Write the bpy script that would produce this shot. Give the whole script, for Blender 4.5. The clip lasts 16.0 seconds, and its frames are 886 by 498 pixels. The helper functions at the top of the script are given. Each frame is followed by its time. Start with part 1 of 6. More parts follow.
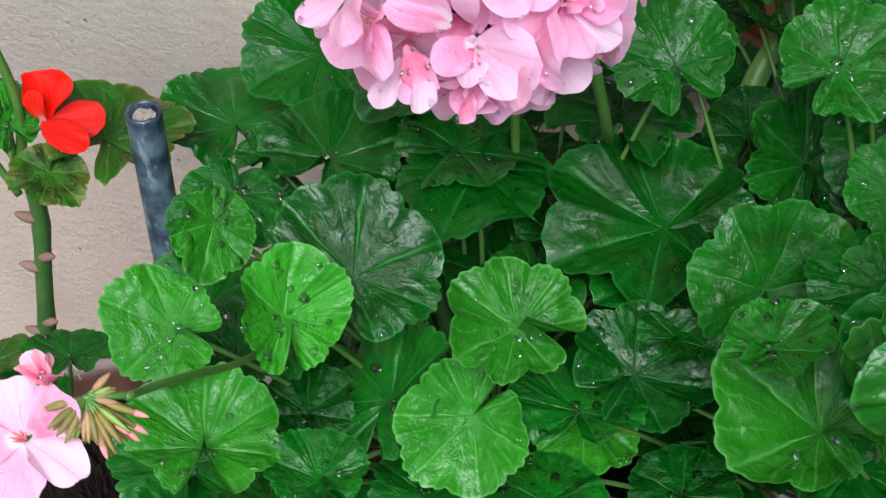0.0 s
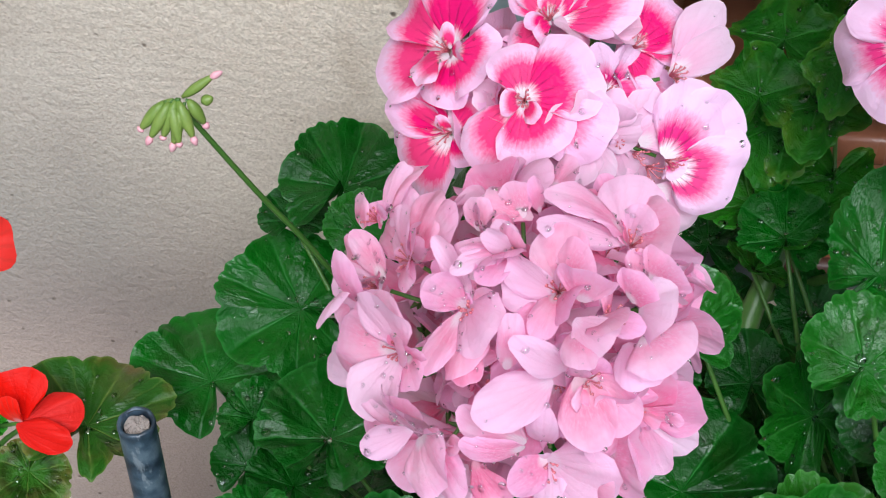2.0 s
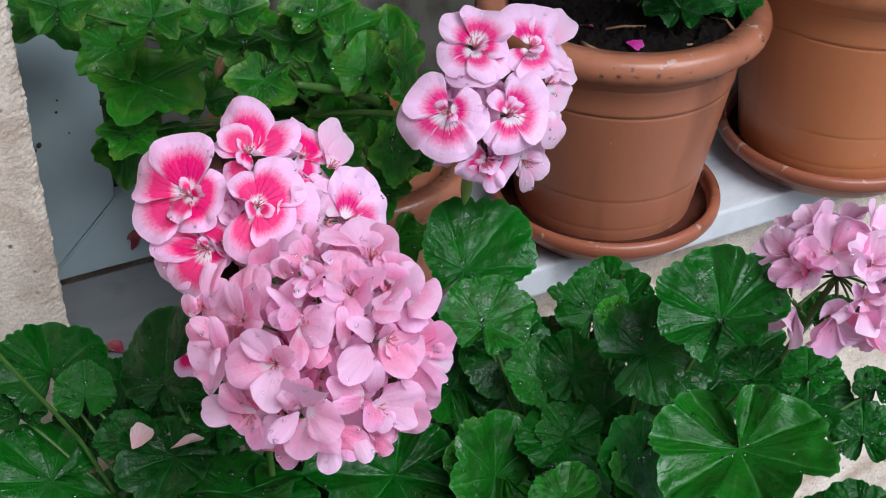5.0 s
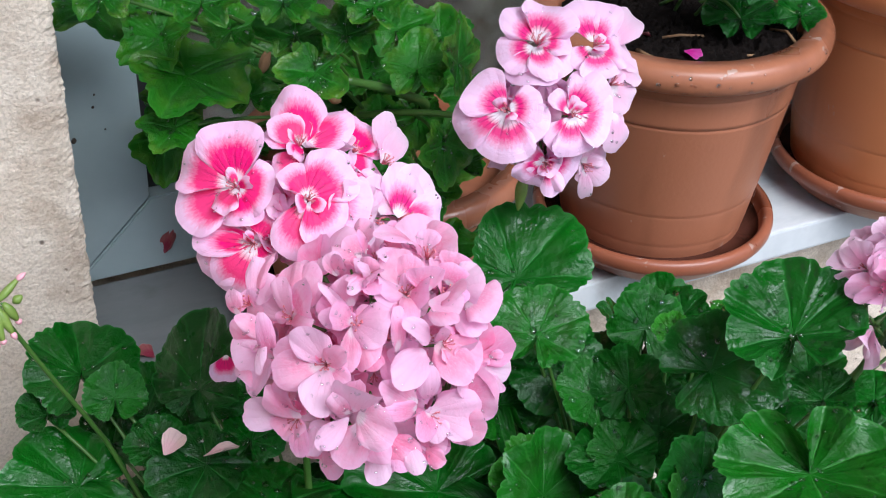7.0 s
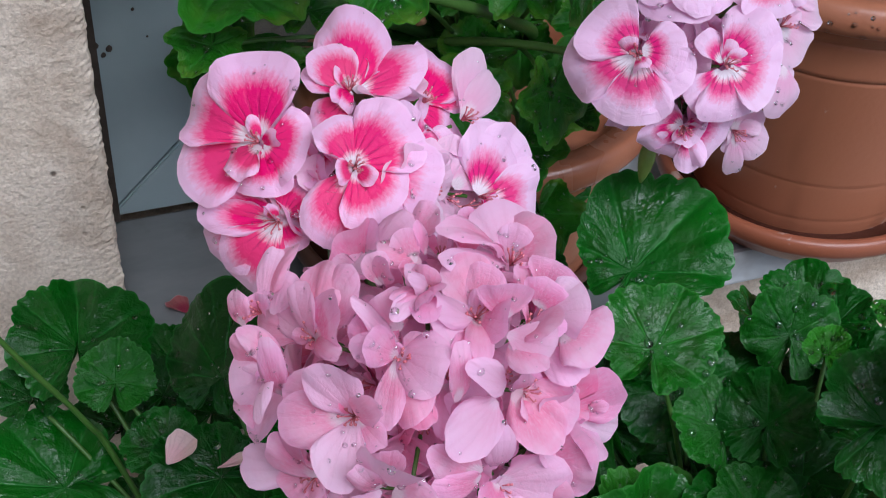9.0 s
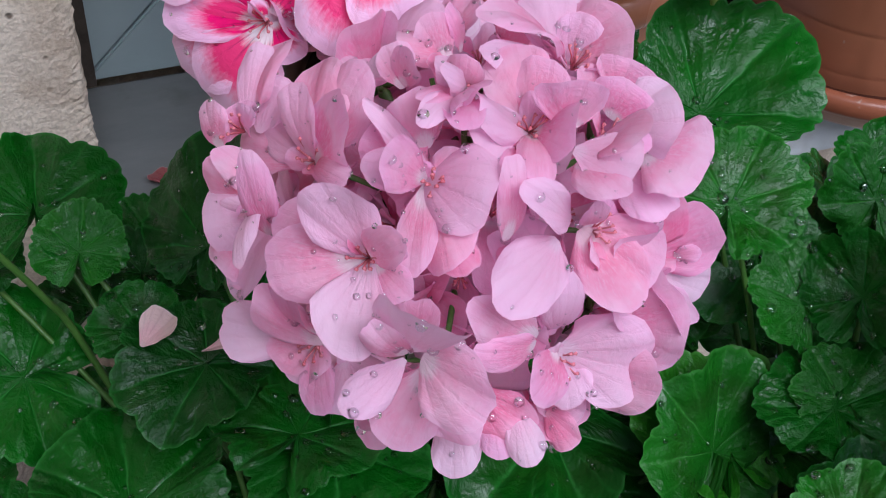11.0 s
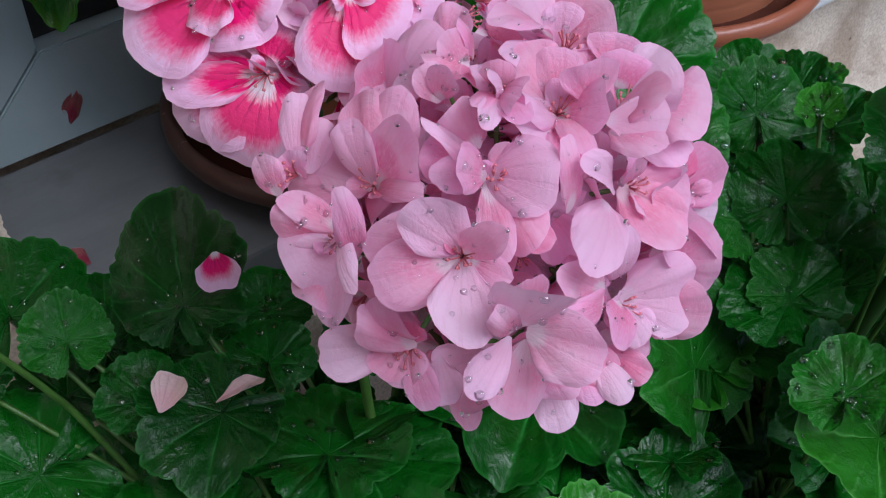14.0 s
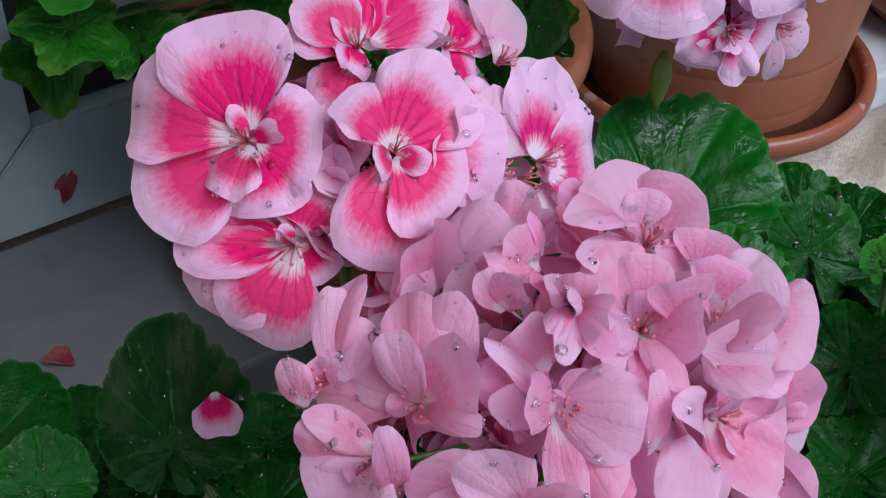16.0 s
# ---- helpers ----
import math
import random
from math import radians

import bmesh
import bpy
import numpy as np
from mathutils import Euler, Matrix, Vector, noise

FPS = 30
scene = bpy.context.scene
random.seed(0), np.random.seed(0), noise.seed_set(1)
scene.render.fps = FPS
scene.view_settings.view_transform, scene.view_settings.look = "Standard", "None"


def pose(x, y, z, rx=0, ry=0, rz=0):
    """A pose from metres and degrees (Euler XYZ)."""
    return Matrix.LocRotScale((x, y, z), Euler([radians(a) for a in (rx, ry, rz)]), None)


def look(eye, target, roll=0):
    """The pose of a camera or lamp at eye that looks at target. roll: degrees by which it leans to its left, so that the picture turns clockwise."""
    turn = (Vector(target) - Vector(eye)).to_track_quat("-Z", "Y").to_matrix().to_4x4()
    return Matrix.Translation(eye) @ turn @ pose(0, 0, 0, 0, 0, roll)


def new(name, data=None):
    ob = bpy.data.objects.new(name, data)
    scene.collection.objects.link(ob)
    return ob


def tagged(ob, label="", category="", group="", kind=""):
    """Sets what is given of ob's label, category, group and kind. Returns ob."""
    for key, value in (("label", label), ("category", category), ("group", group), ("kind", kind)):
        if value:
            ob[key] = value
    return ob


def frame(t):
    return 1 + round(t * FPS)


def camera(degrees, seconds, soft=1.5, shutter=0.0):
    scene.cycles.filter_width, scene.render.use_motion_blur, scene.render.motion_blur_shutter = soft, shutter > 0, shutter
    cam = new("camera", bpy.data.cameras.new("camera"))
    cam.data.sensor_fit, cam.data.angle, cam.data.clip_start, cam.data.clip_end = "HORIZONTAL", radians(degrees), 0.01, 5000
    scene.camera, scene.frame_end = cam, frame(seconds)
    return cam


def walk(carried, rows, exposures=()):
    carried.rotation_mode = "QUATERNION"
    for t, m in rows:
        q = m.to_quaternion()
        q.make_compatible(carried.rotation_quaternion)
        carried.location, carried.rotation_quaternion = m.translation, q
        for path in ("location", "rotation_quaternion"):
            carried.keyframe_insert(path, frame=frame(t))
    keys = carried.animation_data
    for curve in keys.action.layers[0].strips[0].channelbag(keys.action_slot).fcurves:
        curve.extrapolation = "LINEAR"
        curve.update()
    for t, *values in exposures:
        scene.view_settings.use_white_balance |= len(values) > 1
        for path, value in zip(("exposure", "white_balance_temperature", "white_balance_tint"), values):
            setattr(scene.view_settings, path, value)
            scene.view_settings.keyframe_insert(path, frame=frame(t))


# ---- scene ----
cam = camera(38, 16.0, soft=1.1, shutter=0.14)
PATH = [
    (0, pose(0.1692, -0.6886, 0.9799, 44.492, 2.241, 15.180)),
    (0.5, pose(0.1270, -0.6873, 1.0124, 44.671, 3.544, 13.117)),
    (1, pose(0.1009, -0.6721, 1.0269, 44.332, 3.253, 10.412)),
    (1.5, pose(0.1111, -0.6305, 1.0665, 43.353, 2.373, 9.107)),
    (2, pose(0.0851, -0.5918, 1.0698, 43.163, 1.348, 7.204)),
    (2.5, pose(-0.0205, -0.6089, 1.0740, 43.718, -1.059, -4.951)),
    (3, pose(-0.0910, -0.6972, 1.1170, 44.509, 0.805, -16.709)),
    (3.5, pose(-0.0870, -0.7331, 1.1400, 46.388, -0.679, -24.895)),
    (4, pose(-0.0929, -0.7624, 1.1546, 51.533, -0.740, -27.419)),
    (6.5, pose(-0.1326, -0.7843, 1.1325, 55.365, -1.702, -27.240)),
    (7, pose(-0.1198, -0.7509, 1.1198, 55.525, -2.083, -26.288)),
    (7.5, pose(-0.0965, -0.7114, 1.1039, 54.873, -1.897, -24.418)),
    (8, pose(-0.0779, -0.6803, 1.0925, 54.149, -1.644, -22.808)),
    (8.5, pose(-0.0577, -0.6374, 1.0710, 52.501, -2.188, -21.628)),
    (9, pose(-0.0439, -0.6099, 1.0482, 51.068, -2.549, -20.160)),
    (11.5, pose(-0.0280, -0.5437, 0.9557, 47.085, -1.556, -20.197)),
    (12, pose(-0.0493, -0.5344, 0.9568, 47.053, 1.971, -25.701)),
    (12.5, pose(-0.0783, -0.5248, 0.9558, 47.105, 3.624, -30.717)),
    (13, pose(-0.0945, -0.5324, 0.9686, 47.138, 3.609, -33.584)),
    (13.5, pose(-0.0977, -0.5418, 0.9776, 47.127, 3.122, -35.558)),
    (14, pose(-0.1009, -0.5431, 0.9820, 47.604, 2.144, -36.445)),
    (14.5, pose(-0.1006, -0.5372, 0.9829, 48.244, 1.433, -36.416)),
    (15, pose(-0.0985, -0.5230, 0.9812, 48.559, 0.734, -35.886)),
    (15.5, pose(-0.0889, -0.5023, 0.9805, 48.788, 0.060, -35.275)),
    (16, pose(-0.0748, -0.4777, 0.9798, 49.127, -0.685, -34.775)),
]
EXPOSURE = [(0.0, 0.64, 6050, 5), (1.5, 0.42, 6000, 6), (2.5, 0.40, 5900, 8), (3.0, 0.52, 5900, 8), (3.5, -0.05, 5850, 11), (4.0, -0.03, 5800, 13), (6.5, 0.53, 5800, 10), (8.0, 0.46, 5800, 10), (8.5, 0.05, 5750, 13),
            (9.0, 0.0, 5700, 13), (11.5, 0.03, 5700, 14), (12.5, -0.05, 5700, 14), (14.0, -0.1, 5650, 14), (16.0, -0.2, 5650, 14)]
walk(cam, PATH, EXPOSURE)

# ---- light: an overcast sky after rain, light from the open side in front of the wall ----
world = bpy.data.worlds.new("overcast_sky")
scene.world = world
world.use_nodes = True
wn = world.node_tree.nodes
sky = wn.new("ShaderNodeTexSky")
sky.sky_type, sky.sun_disc = "NISHITA", False
sky.sun_elevation, sky.sun_rotation = radians(57), radians(162)
sky.dust_density, sky.air_density = 2.0, 1.0
world.node_tree.links.new(sky.outputs[0], wn["Background"].inputs[0])
wn["Background"].inputs[1].default_value = 0.088
sun = new("sun", bpy.data.lights.new("sun", "SUN"))
sun.data.energy, sun.data.angle, sun.data.color = 4.4, radians(50), (1.0, 0.99, 0.98)
sun.matrix_world = look((0.52, -1.5, 2.6), (0.1, -0.2, 0.5))


# ---- materials ----
def material(name, rough=0.5, metal=0.0, spec=0.5):
    m = bpy.data.materials.new(name)
    m.use_nodes = True
    b = m.node_tree.nodes["Principled BSDF"]
    b.inputs["Roughness"].default_value, b.inputs["Metallic"].default_value = rough, metal
    b.inputs["Specular IOR Level"].default_value = spec
    return m, m.node_tree.nodes, m.node_tree.links, b


def val(nodes, links, op, a, b=None, c=None):
    n = nodes.new("ShaderNodeMath")
    n.operation = op
    for k, x in enumerate((a, b, c)):
        if x is None:
            continue
        if isinstance(x, (int, float)):
            n.inputs[k].default_value = x
        else:
            links.new(x, n.inputs[k])
    return n.outputs[0]


def mix(nodes, links, fac, a, b, mode="MIX"):
    n = nodes.new("ShaderNodeMix")
    n.data_type, n.blend_type = "RGBA", mode
    for k, x in ((0, fac), (6, a), (7, b)):
        if isinstance(x, (int, float)):
            n.inputs[k].default_value = x
        elif isinstance(x, tuple):
            n.inputs[k].default_value = (*x, 1.0)
        else:
            links.new(x, n.inputs[k])
    return n.outputs[2]


def noise_tex(nodes, links, scale, detail=3.0, coord="Object", rough=0.55, stretch=None):
    tc = nodes.new("ShaderNodeTexCoord")
    out = tc.outputs[coord]
    if stretch:
        mp = nodes.new("ShaderNodeMapping")
        mp.inputs["Scale"].default_value = stretch
        links.new(out, mp.inputs[0])
        out = mp.outputs[0]
    n = nodes.new("ShaderNodeTexNoise")
    n.inputs["Scale"].default_value, n.inputs["Detail"].default_value, n.inputs["Roughness"].default_value = scale, detail, rough
    links.new(out, n.inputs["Vector"])
    return n.outputs["Fac"]


def ramp(nodes, links, fac, *stops):
    n = nodes.new("ShaderNodeValToRGB")
    e = n.color_ramp.elements
    while len(e) < len(stops):
        e.new(0.5)
    for k, (p, c) in enumerate(stops):
        e[k].position = p
        e[k].color = (*c, 1.0) if isinstance(c, tuple) else (c, c, c, 1.0)
    links.new(fac, n.inputs[0])
    return n.outputs[0]


def bump(nodes, links, shader, height, strength, distance):
    n = nodes.new("ShaderNodeBump")
    n.inputs["Strength"].default_value, n.inputs["Distance"].default_value = strength, distance
    links.new(height, n.inputs["Height"])
    links.new(n.outputs[0], shader.inputs["Normal"])
    return n


def leaf_material(name, dark, light, vein, edge=None, wet_rough=0.20, dry_rough=0.46, thin=0.12, zone=0.35):
    m, N, L, b = material(name, dry_rough)
    uv = N.new("ShaderNodeUVMap")
    sep = N.new("ShaderNodeSeparateXYZ")
    L.new(uv.outputs[0], sep.inputs[0])
    info = N.new("ShaderNodeObjectInfo")
    luck = info.outputs["Random"]
    # each leaf takes its own patch of every pattern
    shift = N.new("ShaderNodeCombineXYZ")
    L.new(val(N, L, "MULTIPLY", luck, 37.0), shift.inputs[0])
    L.new(val(N, L, "MULTIPLY", luck, 91.0), shift.inputs[1])
    add = N.new("ShaderNodeVectorMath")
    L.new(uv.outputs[0], add.inputs[0])
    L.new(shift.outputs[0], add.inputs[1])

    def patch(scale, detail=3.0):
        n = N.new("ShaderNodeTexNoise")
        n.inputs["Scale"].default_value, n.inputs["Detail"].default_value = scale, detail
        L.new(add.outputs[0], n.inputs["Vector"])
        return n.outputs["Fac"]

    x, y = val(N, L, "SUBTRACT", sep.outputs[0], 0.5), val(N, L, "SUBTRACT", sep.outputs[1], 0.5)
    ang = val(N, L, "ARCTAN2", x, y)
    rho = val(N, L, "MULTIPLY", val(N, L, "SQRT", val(N, L, "ADD", val(N, L, "MULTIPLY", x, x), val(N, L, "MULTIPLY", y, y))), 2.0)
    a2 = val(N, L, "ADD", ang, val(N, L, "MULTIPLY", val(N, L, "SUBTRACT", patch(6.0, 2.0), 0.5), 0.22))
    main = val(N, L, "POWER", val(N, L, "MULTIPLY_ADD", val(N, L, "COSINE", val(N, L, "MULTIPLY", a2, 7.0)), 0.5, 0.5), 70.0)
    main = val(N, L, "MULTIPLY", main, val(N, L, "SUBTRACT", 1.05, rho))
    fork = val(N, L, "POWER", val(N, L, "MULTIPLY_ADD", val(N, L, "COSINE", val(N, L, "MULTIPLY", a2, 21.0)), 0.5, 0.5), 30.0)
    fork = val(N, L, "MULTIPLY", fork, val(N, L, "MULTIPLY", ramp(N, L, rho, (0.35, 0.0), (0.6, 1.0)), 0.22))
    veins = val(N, L, "MAXIMUM", main, fork)
    blot = patch(3.0, 4.0)
    tone = val(N, L, "ADD", val(N, L, "MULTIPLY", luck, 0.5), val(N, L, "MULTIPLY_ADD", blot, 0.8, -0.2))
    col = mix(N, L, tone, dark, light)
    # the bronze ring of a zonal leaf, plain on some, missing on others
    ring = val(N, L, "SUBTRACT", 1.0, val(N, L, "MULTIPLY", val(N, L, "ABSOLUTE", val(N, L, "SUBTRACT", val(N, L, "ADD", rho, val(N, L, "MULTIPLY", blot, 0.3)), 0.72)), 4.0))
    often = ramp(N, L, val(N, L, "FRACT", val(N, L, "MULTIPLY", luck, 7.3)), (0.35, 0.0), (0.9, 1.0))
    col = mix(N, L, val(N, L, "MULTIPLY", val(N, L, "MULTIPLY", val(N, L, "MAXIMUM", ring, 0.0), often), zone), col, (0.012, 0.022, 0.003))
    if edge:
        ef = val(N, L, "MULTIPLY", val(N, L, "POWER", rho, 3.0), ramp(N, L, patch(4.0), (0.42, 0.0), (0.66, 1.0)))
        col = mix(N, L, ef, col, edge)
    col = mix(N, L, ramp(N, L, rho, (0.955, 0.0), (1.0, 0.5)), col, vein)
    col = mix(N, L, val(N, L, "MULTIPLY", veins, 0.95), col, vein)
    L.new(col, b.inputs["Base Color"])
    cells = N.new("ShaderNodeTexVoronoi")
    cells.feature, cells.inputs["Scale"].default_value = "SMOOTH_F1", 15.0
    L.new(add.outputs[0], cells.inputs["Vector"])
    h = val(N, L, "ADD", val(N, L, "MULTIPLY", veins, -0.5), val(N, L, "MULTIPLY", cells.outputs["Distance"], -0.9))
    h = val(N, L, "ADD", h, val(N, L, "MULTIPLY", patch(9.0, 2.0), 0.5))
    h = val(N, L, "ADD", h, val(N, L, "MULTIPLY", patch(45.0), 0.55))
    relief = bump(N, L, b, h, 0.6, 0.0018)
    L.new(relief.outputs[0], b.inputs["Coat Normal"])
    L.new(ramp(N, L, patch(5.0), (0.40, dry_rough), (0.68, wet_rough)), b.inputs["Roughness"])
    b.inputs["Specular IOR Level"].default_value = 0.2
    L.new(ramp(N, L, patch(4.0), (0.50, 0.0), (0.58, 0.45)), b.inputs["Coat Weight"])
    b.inputs["Coat Roughness"].default_value = 0.07
    tr = N.new("ShaderNodeBsdfTranslucent")
    L.new(mix(N, L, 0.2, col, (0.10, 0.34, 0.01)), tr.inputs[0])
    mx = N.new("ShaderNodeMixShader")
    mx.inputs[0].default_value = thin
    L.new(b.outputs[0], mx.inputs[1])
    L.new(tr.outputs[0], mx.inputs[2])
    L.new(mx.outputs[0], N["Material Output"].inputs[0])
    return m


LEAF = leaf_material("leaf_green", (0.0012, 0.027, 0.0016), (0.007, 0.118, 0.005), (0.026, 0.18, 0.026), thin=0.06)
MID = leaf_material("leaf_mid_green", (0.0035, 0.056, 0.003), (0.015, 0.160, 0.006), (0.05, 0.23, 0.036), thin=0.09, zone=0.4)
YOUNG = leaf_material("leaf_young_green", (0.010, 0.085, 0.004), (0.042, 0.29, 0.012), (0.11, 0.36, 0.07), thin=0.12, zone=0.4)
AGED = leaf_material("leaf_yellowing", (0.007, 0.060, 0.004), (0.050, 0.16, 0.012), (0.14, 0.22, 0.04), (0.13, 0.08, 0.02), 0.3, 0.5, zone=0.85)
SILL_LEAF = leaf_material("leaf_yellow_green", (0.003, 0.045, 0.003), (0.026, 0.205, 0.008), (0.05, 0.25, 0.03), (0.09, 0.20, 0.012), zone=0.2)


def petal_material(name, base, middle, rim, p0=0.12, p1=0.5, p2=0.78, thin=0.35, veins=0.25, gloss=0.3, vary=0.5, thread=0.38, drift=0.2, lines=0.0, warm=None, cool=None, blush=0.0):
    m, N, L, b = material(name, 0.45, 0.0, gloss)
    uv = N.new("ShaderNodeUVMap")
    sep = N.new("ShaderNodeSeparateXYZ")
    L.new(uv.outputs[0], sep.inputs[0])
    d = sep.outputs[1]
    streak = noise_tex(N, L, 9.0, 3.0, "UV", stretch=(6.0, 1.0, 1.0))
    d = val(N, L, "ADD", d, val(N, L, "MULTIPLY", val(N, L, "SUBTRACT", streak, 0.5), 0.24))
    isle = N.new("ShaderNodeNewGeometry")
    d = val(N, L, "ADD", d, val(N, L, "MULTIPLY_ADD", isle.outputs["Random Per Island"], drift, -0.05))
    edge = ramp(N, L, sep.outputs[1], (0.955, 0.0), (1.0, 0.55))
    col = ramp(N, L, d, (p0, base), (p0 + 0.13, middle), (p1, middle), (p2, rim))
    geo = N.new("ShaderNodeNewGeometry")
    hsv = N.new("ShaderNodeHueSaturation")
    L.new(val(N, L, "MULTIPLY_ADD", geo.outputs["Random Per Island"], vary, 1.0 - vary * 0.55), hsv.inputs["Saturation"])
    if warm:
        # every petal has its own cast, from cool and pale to salmon
        cast = val(N, L, "FRACT", val(N, L, "MULTIPLY", geo.outputs["Random Per Island"], 17.3))
        col = mix(N, L, ramp(N, L, cast, (0.0, 0.85), (0.34, 0.0)), col, cool)
        col = mix(N, L, ramp(N, L, cast, (0.50, 0.0), (1.0, 0.6)), col, warm)
    if blush:
        # uneven flush: paler clouds and pale streaks that run out from the claw
        cloud = ramp(N, L, noise_tex(N, L, 95.0, 3.0), (0.44, 0.0), (0.66, blush))
        ray = val(N, L, "MULTIPLY", ramp(N, L, streak, (0.46, 0.0), (0.66, blush)), ramp(N, L, sep.outputs[1], (0.25, 1.0), (0.95, 0.25)))
        col = mix(N, L, val(N, L, "MAXIMUM", cloud, ray), col, (0.94, 0.67, 0.84))
    L.new(col, hsv.inputs["Color"])
    vein = val(N, L, "POWER", val(N, L, "MULTIPLY_ADD", val(N, L, "SINE", val(N, L, "MULTIPLY", val(N, L, "ADD", sep.outputs[0], val(N, L, "MULTIPLY", streak, 0.06)), 58.0)), 0.5, 0.5), 5.0)
    out = mix(N, L, val(N, L, "MULTIPLY", vein, veins), hsv.outputs[0], tuple(c * 0.7 for c in middle))
    if lines:
        near = ramp(N, L, sep.outputs[1], (0.10, 0.0), (0.20, lines), (0.34, lines), (0.50, 0.0))
        out = mix(N, L, val(N, L, "MULTIPLY", near, val(N, L, "POWER", vein, 2.0)), out, (0.22, 0.002, 0.07))
    out = mix(N, L, edge, out, tuple(min(1.0, c * (1.0 - thread) + thread) for c in rim))
    L.new(out, b.inputs["Base Color"])
    bump(N, L, b, val(N, L, "ADD", val(N, L, "MULTIPLY", vein, -0.4), noise_tex(N, L, 14.0, 3.0, "UV")), 0.4, 0.0009)
    tr = N.new("ShaderNodeBsdfTranslucent")
    L.new(out, tr.inputs[0])
    mx = N.new("ShaderNodeMixShader")
    mx.inputs[0].default_value = thin
    L.new(b.outputs[0], mx.inputs[1])
    L.new(tr.outputs[0], mx.inputs[2])
    L.new(mx.outputs[0], N["Material Output"].inputs[0])
    return m


PALE = petal_material("petal_pale_pink", (0.92, 0.80, 0.85), (0.89, 0.245, 0.47), (0.91, 0.44, 0.70), 0.20, 0.52, 1.0, thin=0.5, veins=0.05, vary=0.4, thread=0.2, drift=0.24,
                      warm=(0.90, 0.29, 0.40), cool=(0.93, 0.70, 0.87), blush=0.5)
BLUSH = petal_material("petal_blush_white", (0.93, 0.80, 0.86), (0.92, 0.50, 0.70), (0.93, 0.66, 0.82), 0.2, 0.4, 0.9, thin=0.4, veins=0.04, vary=0.3, thread=0.3, drift=0.2)
PINK_BUD = petal_material("petal_opening_pink", (0.85, 0.42, 0.50), (0.84, 0.20, 0.33), (0.88, 0.40, 0.52), 0.1, 0.5, 1.0, thin=0.3, veins=0.1)
BICOLOUR = petal_material("petal_magenta_eye", (0.93, 0.84, 0.90), (0.88, 0.006, 0.19), (0.92, 0.57, 0.81), 0.15, 0.60, 0.86, thin=0.3, veins=0.05, vary=0.12, thread=0.2, drift=0.2, lines=0.45)
BICOLOUR_PALE = petal_material("petal_small_magenta_eye", (0.94, 0.86, 0.92), (0.86, 0.02, 0.24), (0.93, 0.63, 0.85), 0.20, 0.46, 0.74, thin=0.3, veins=0.05, vary=0.12, thread=0.2, drift=0.22, lines=0.6)
RED = petal_material("petal_red", (0.55, 0.02, 0.02), (0.60, 0.005, 0.002), (0.64, 0.006, 0.002), 0.03, 0.5, 0.8, thin=0.2, veins=0.2, gloss=0.10, vary=0.06, thread=0.02)
RED_PALE = petal_material("petal_red_pale_back", (0.80, 0.34, 0.36), (0.80, 0.06, 0.04), (0.80, 0.016, 0.008), 0.25, 0.42, 0.66, thin=0.4, veins=0.4, gloss=0.10, vary=0.1, thread=0.02)
DRY = petal_material("petal_fallen_pink", (0.72, 0.50, 0.50), (0.78, 0.48, 0.50), (0.76, 0.55, 0.52), thin=0.15)
DRYDARK = petal_material("petal_fallen_dark", (0.30, 0.08, 0.10), (0.26, 0.03, 0.06), (0.32, 0.10, 0.10), thin=0.05)


def plain(name, c1, c2, rough, scale, relief=0.3, dist=0.001, metal=0.0, detail=4.0):
    m, N, L, b = material(name, rough, metal)
    f1 = noise_tex(N, L, scale, detail)
    f2 = noise_tex(N, L, scale * 7.0, 3.0)
    L.new(mix(N, L, val(N, L, "MULTIPLY_ADD", f2, 0.35, val(N, L, "MULTIPLY_ADD", f1, 1.3, -0.32)), c1, c2), b.inputs["Base Color"])
    bump(N, L, b, val(N, L, "ADD", f1, val(N, L, "MULTIPLY", f2, 0.6)), relief, dist)
    return m


STALK = plain("stalk_green", (0.035, 0.11, 0.014), (0.085, 0.19, 0.034), 0.42, 60.0)
WOODY = plain("stem_green_brown", (0.022, 0.085, 0.016), (0.06, 0.14, 0.028), 0.5, 50.0)
BUDTIP = plain("bud_pink_tip", (0.66, 0.28, 0.34), (0.80, 0.46, 0.50), 0.5, 90.0)
BUD = plain("bud_green", (0.10, 0.19, 0.025), (0.24, 0.32, 0.07), 0.45, 90.0)
STIPULE = plain("stipule_dull_pink_brown", (0.12, 0.07, 0.05), (0.24, 0.14, 0.11), 0.8, 80.0)
WITHERED = plain("withered_brown", (0.22, 0.11, 0.05), (0.40, 0.24, 0.12), 0.8, 80.0)
STAMEN = plain("stamen_red", (0.45, 0.05, 0.08), (0.72, 0.28, 0.32), 0.5, 200.0)
SOIL = plain("potting_soil", (0.004, 0.003, 0.0026), (0.020, 0.013, 0.010), 0.9, 190.0, 0.9, 0.006)
SOIL.node_tree.nodes["Principled BSDF"].inputs["Specular IOR Level"].default_value = 0.15
m_, N_, L_, b_ = material("weathered_pipe", 0.42)
wear_, scuff_ = noise_tex(N_, L_, 60.0, 4.0), noise_tex(N_, L_, 240.0, 3.0, stretch=(1.0, 1.0, 0.35))
col_ = ramp(N_, L_, wear_, (0.36, (0.010, 0.018, 0.028)), (0.50, (0.042, 0.07, 0.10)), (0.66, (0.11, 0.155, 0.19)))
col_ = mix(N_, L_, ramp(N_, L_, scuff_, (0.60, 0.0), (0.68, 0.6)), col_, (0.24, 0.28, 0.31))
L_.new(col_, b_.inputs["Base Color"])
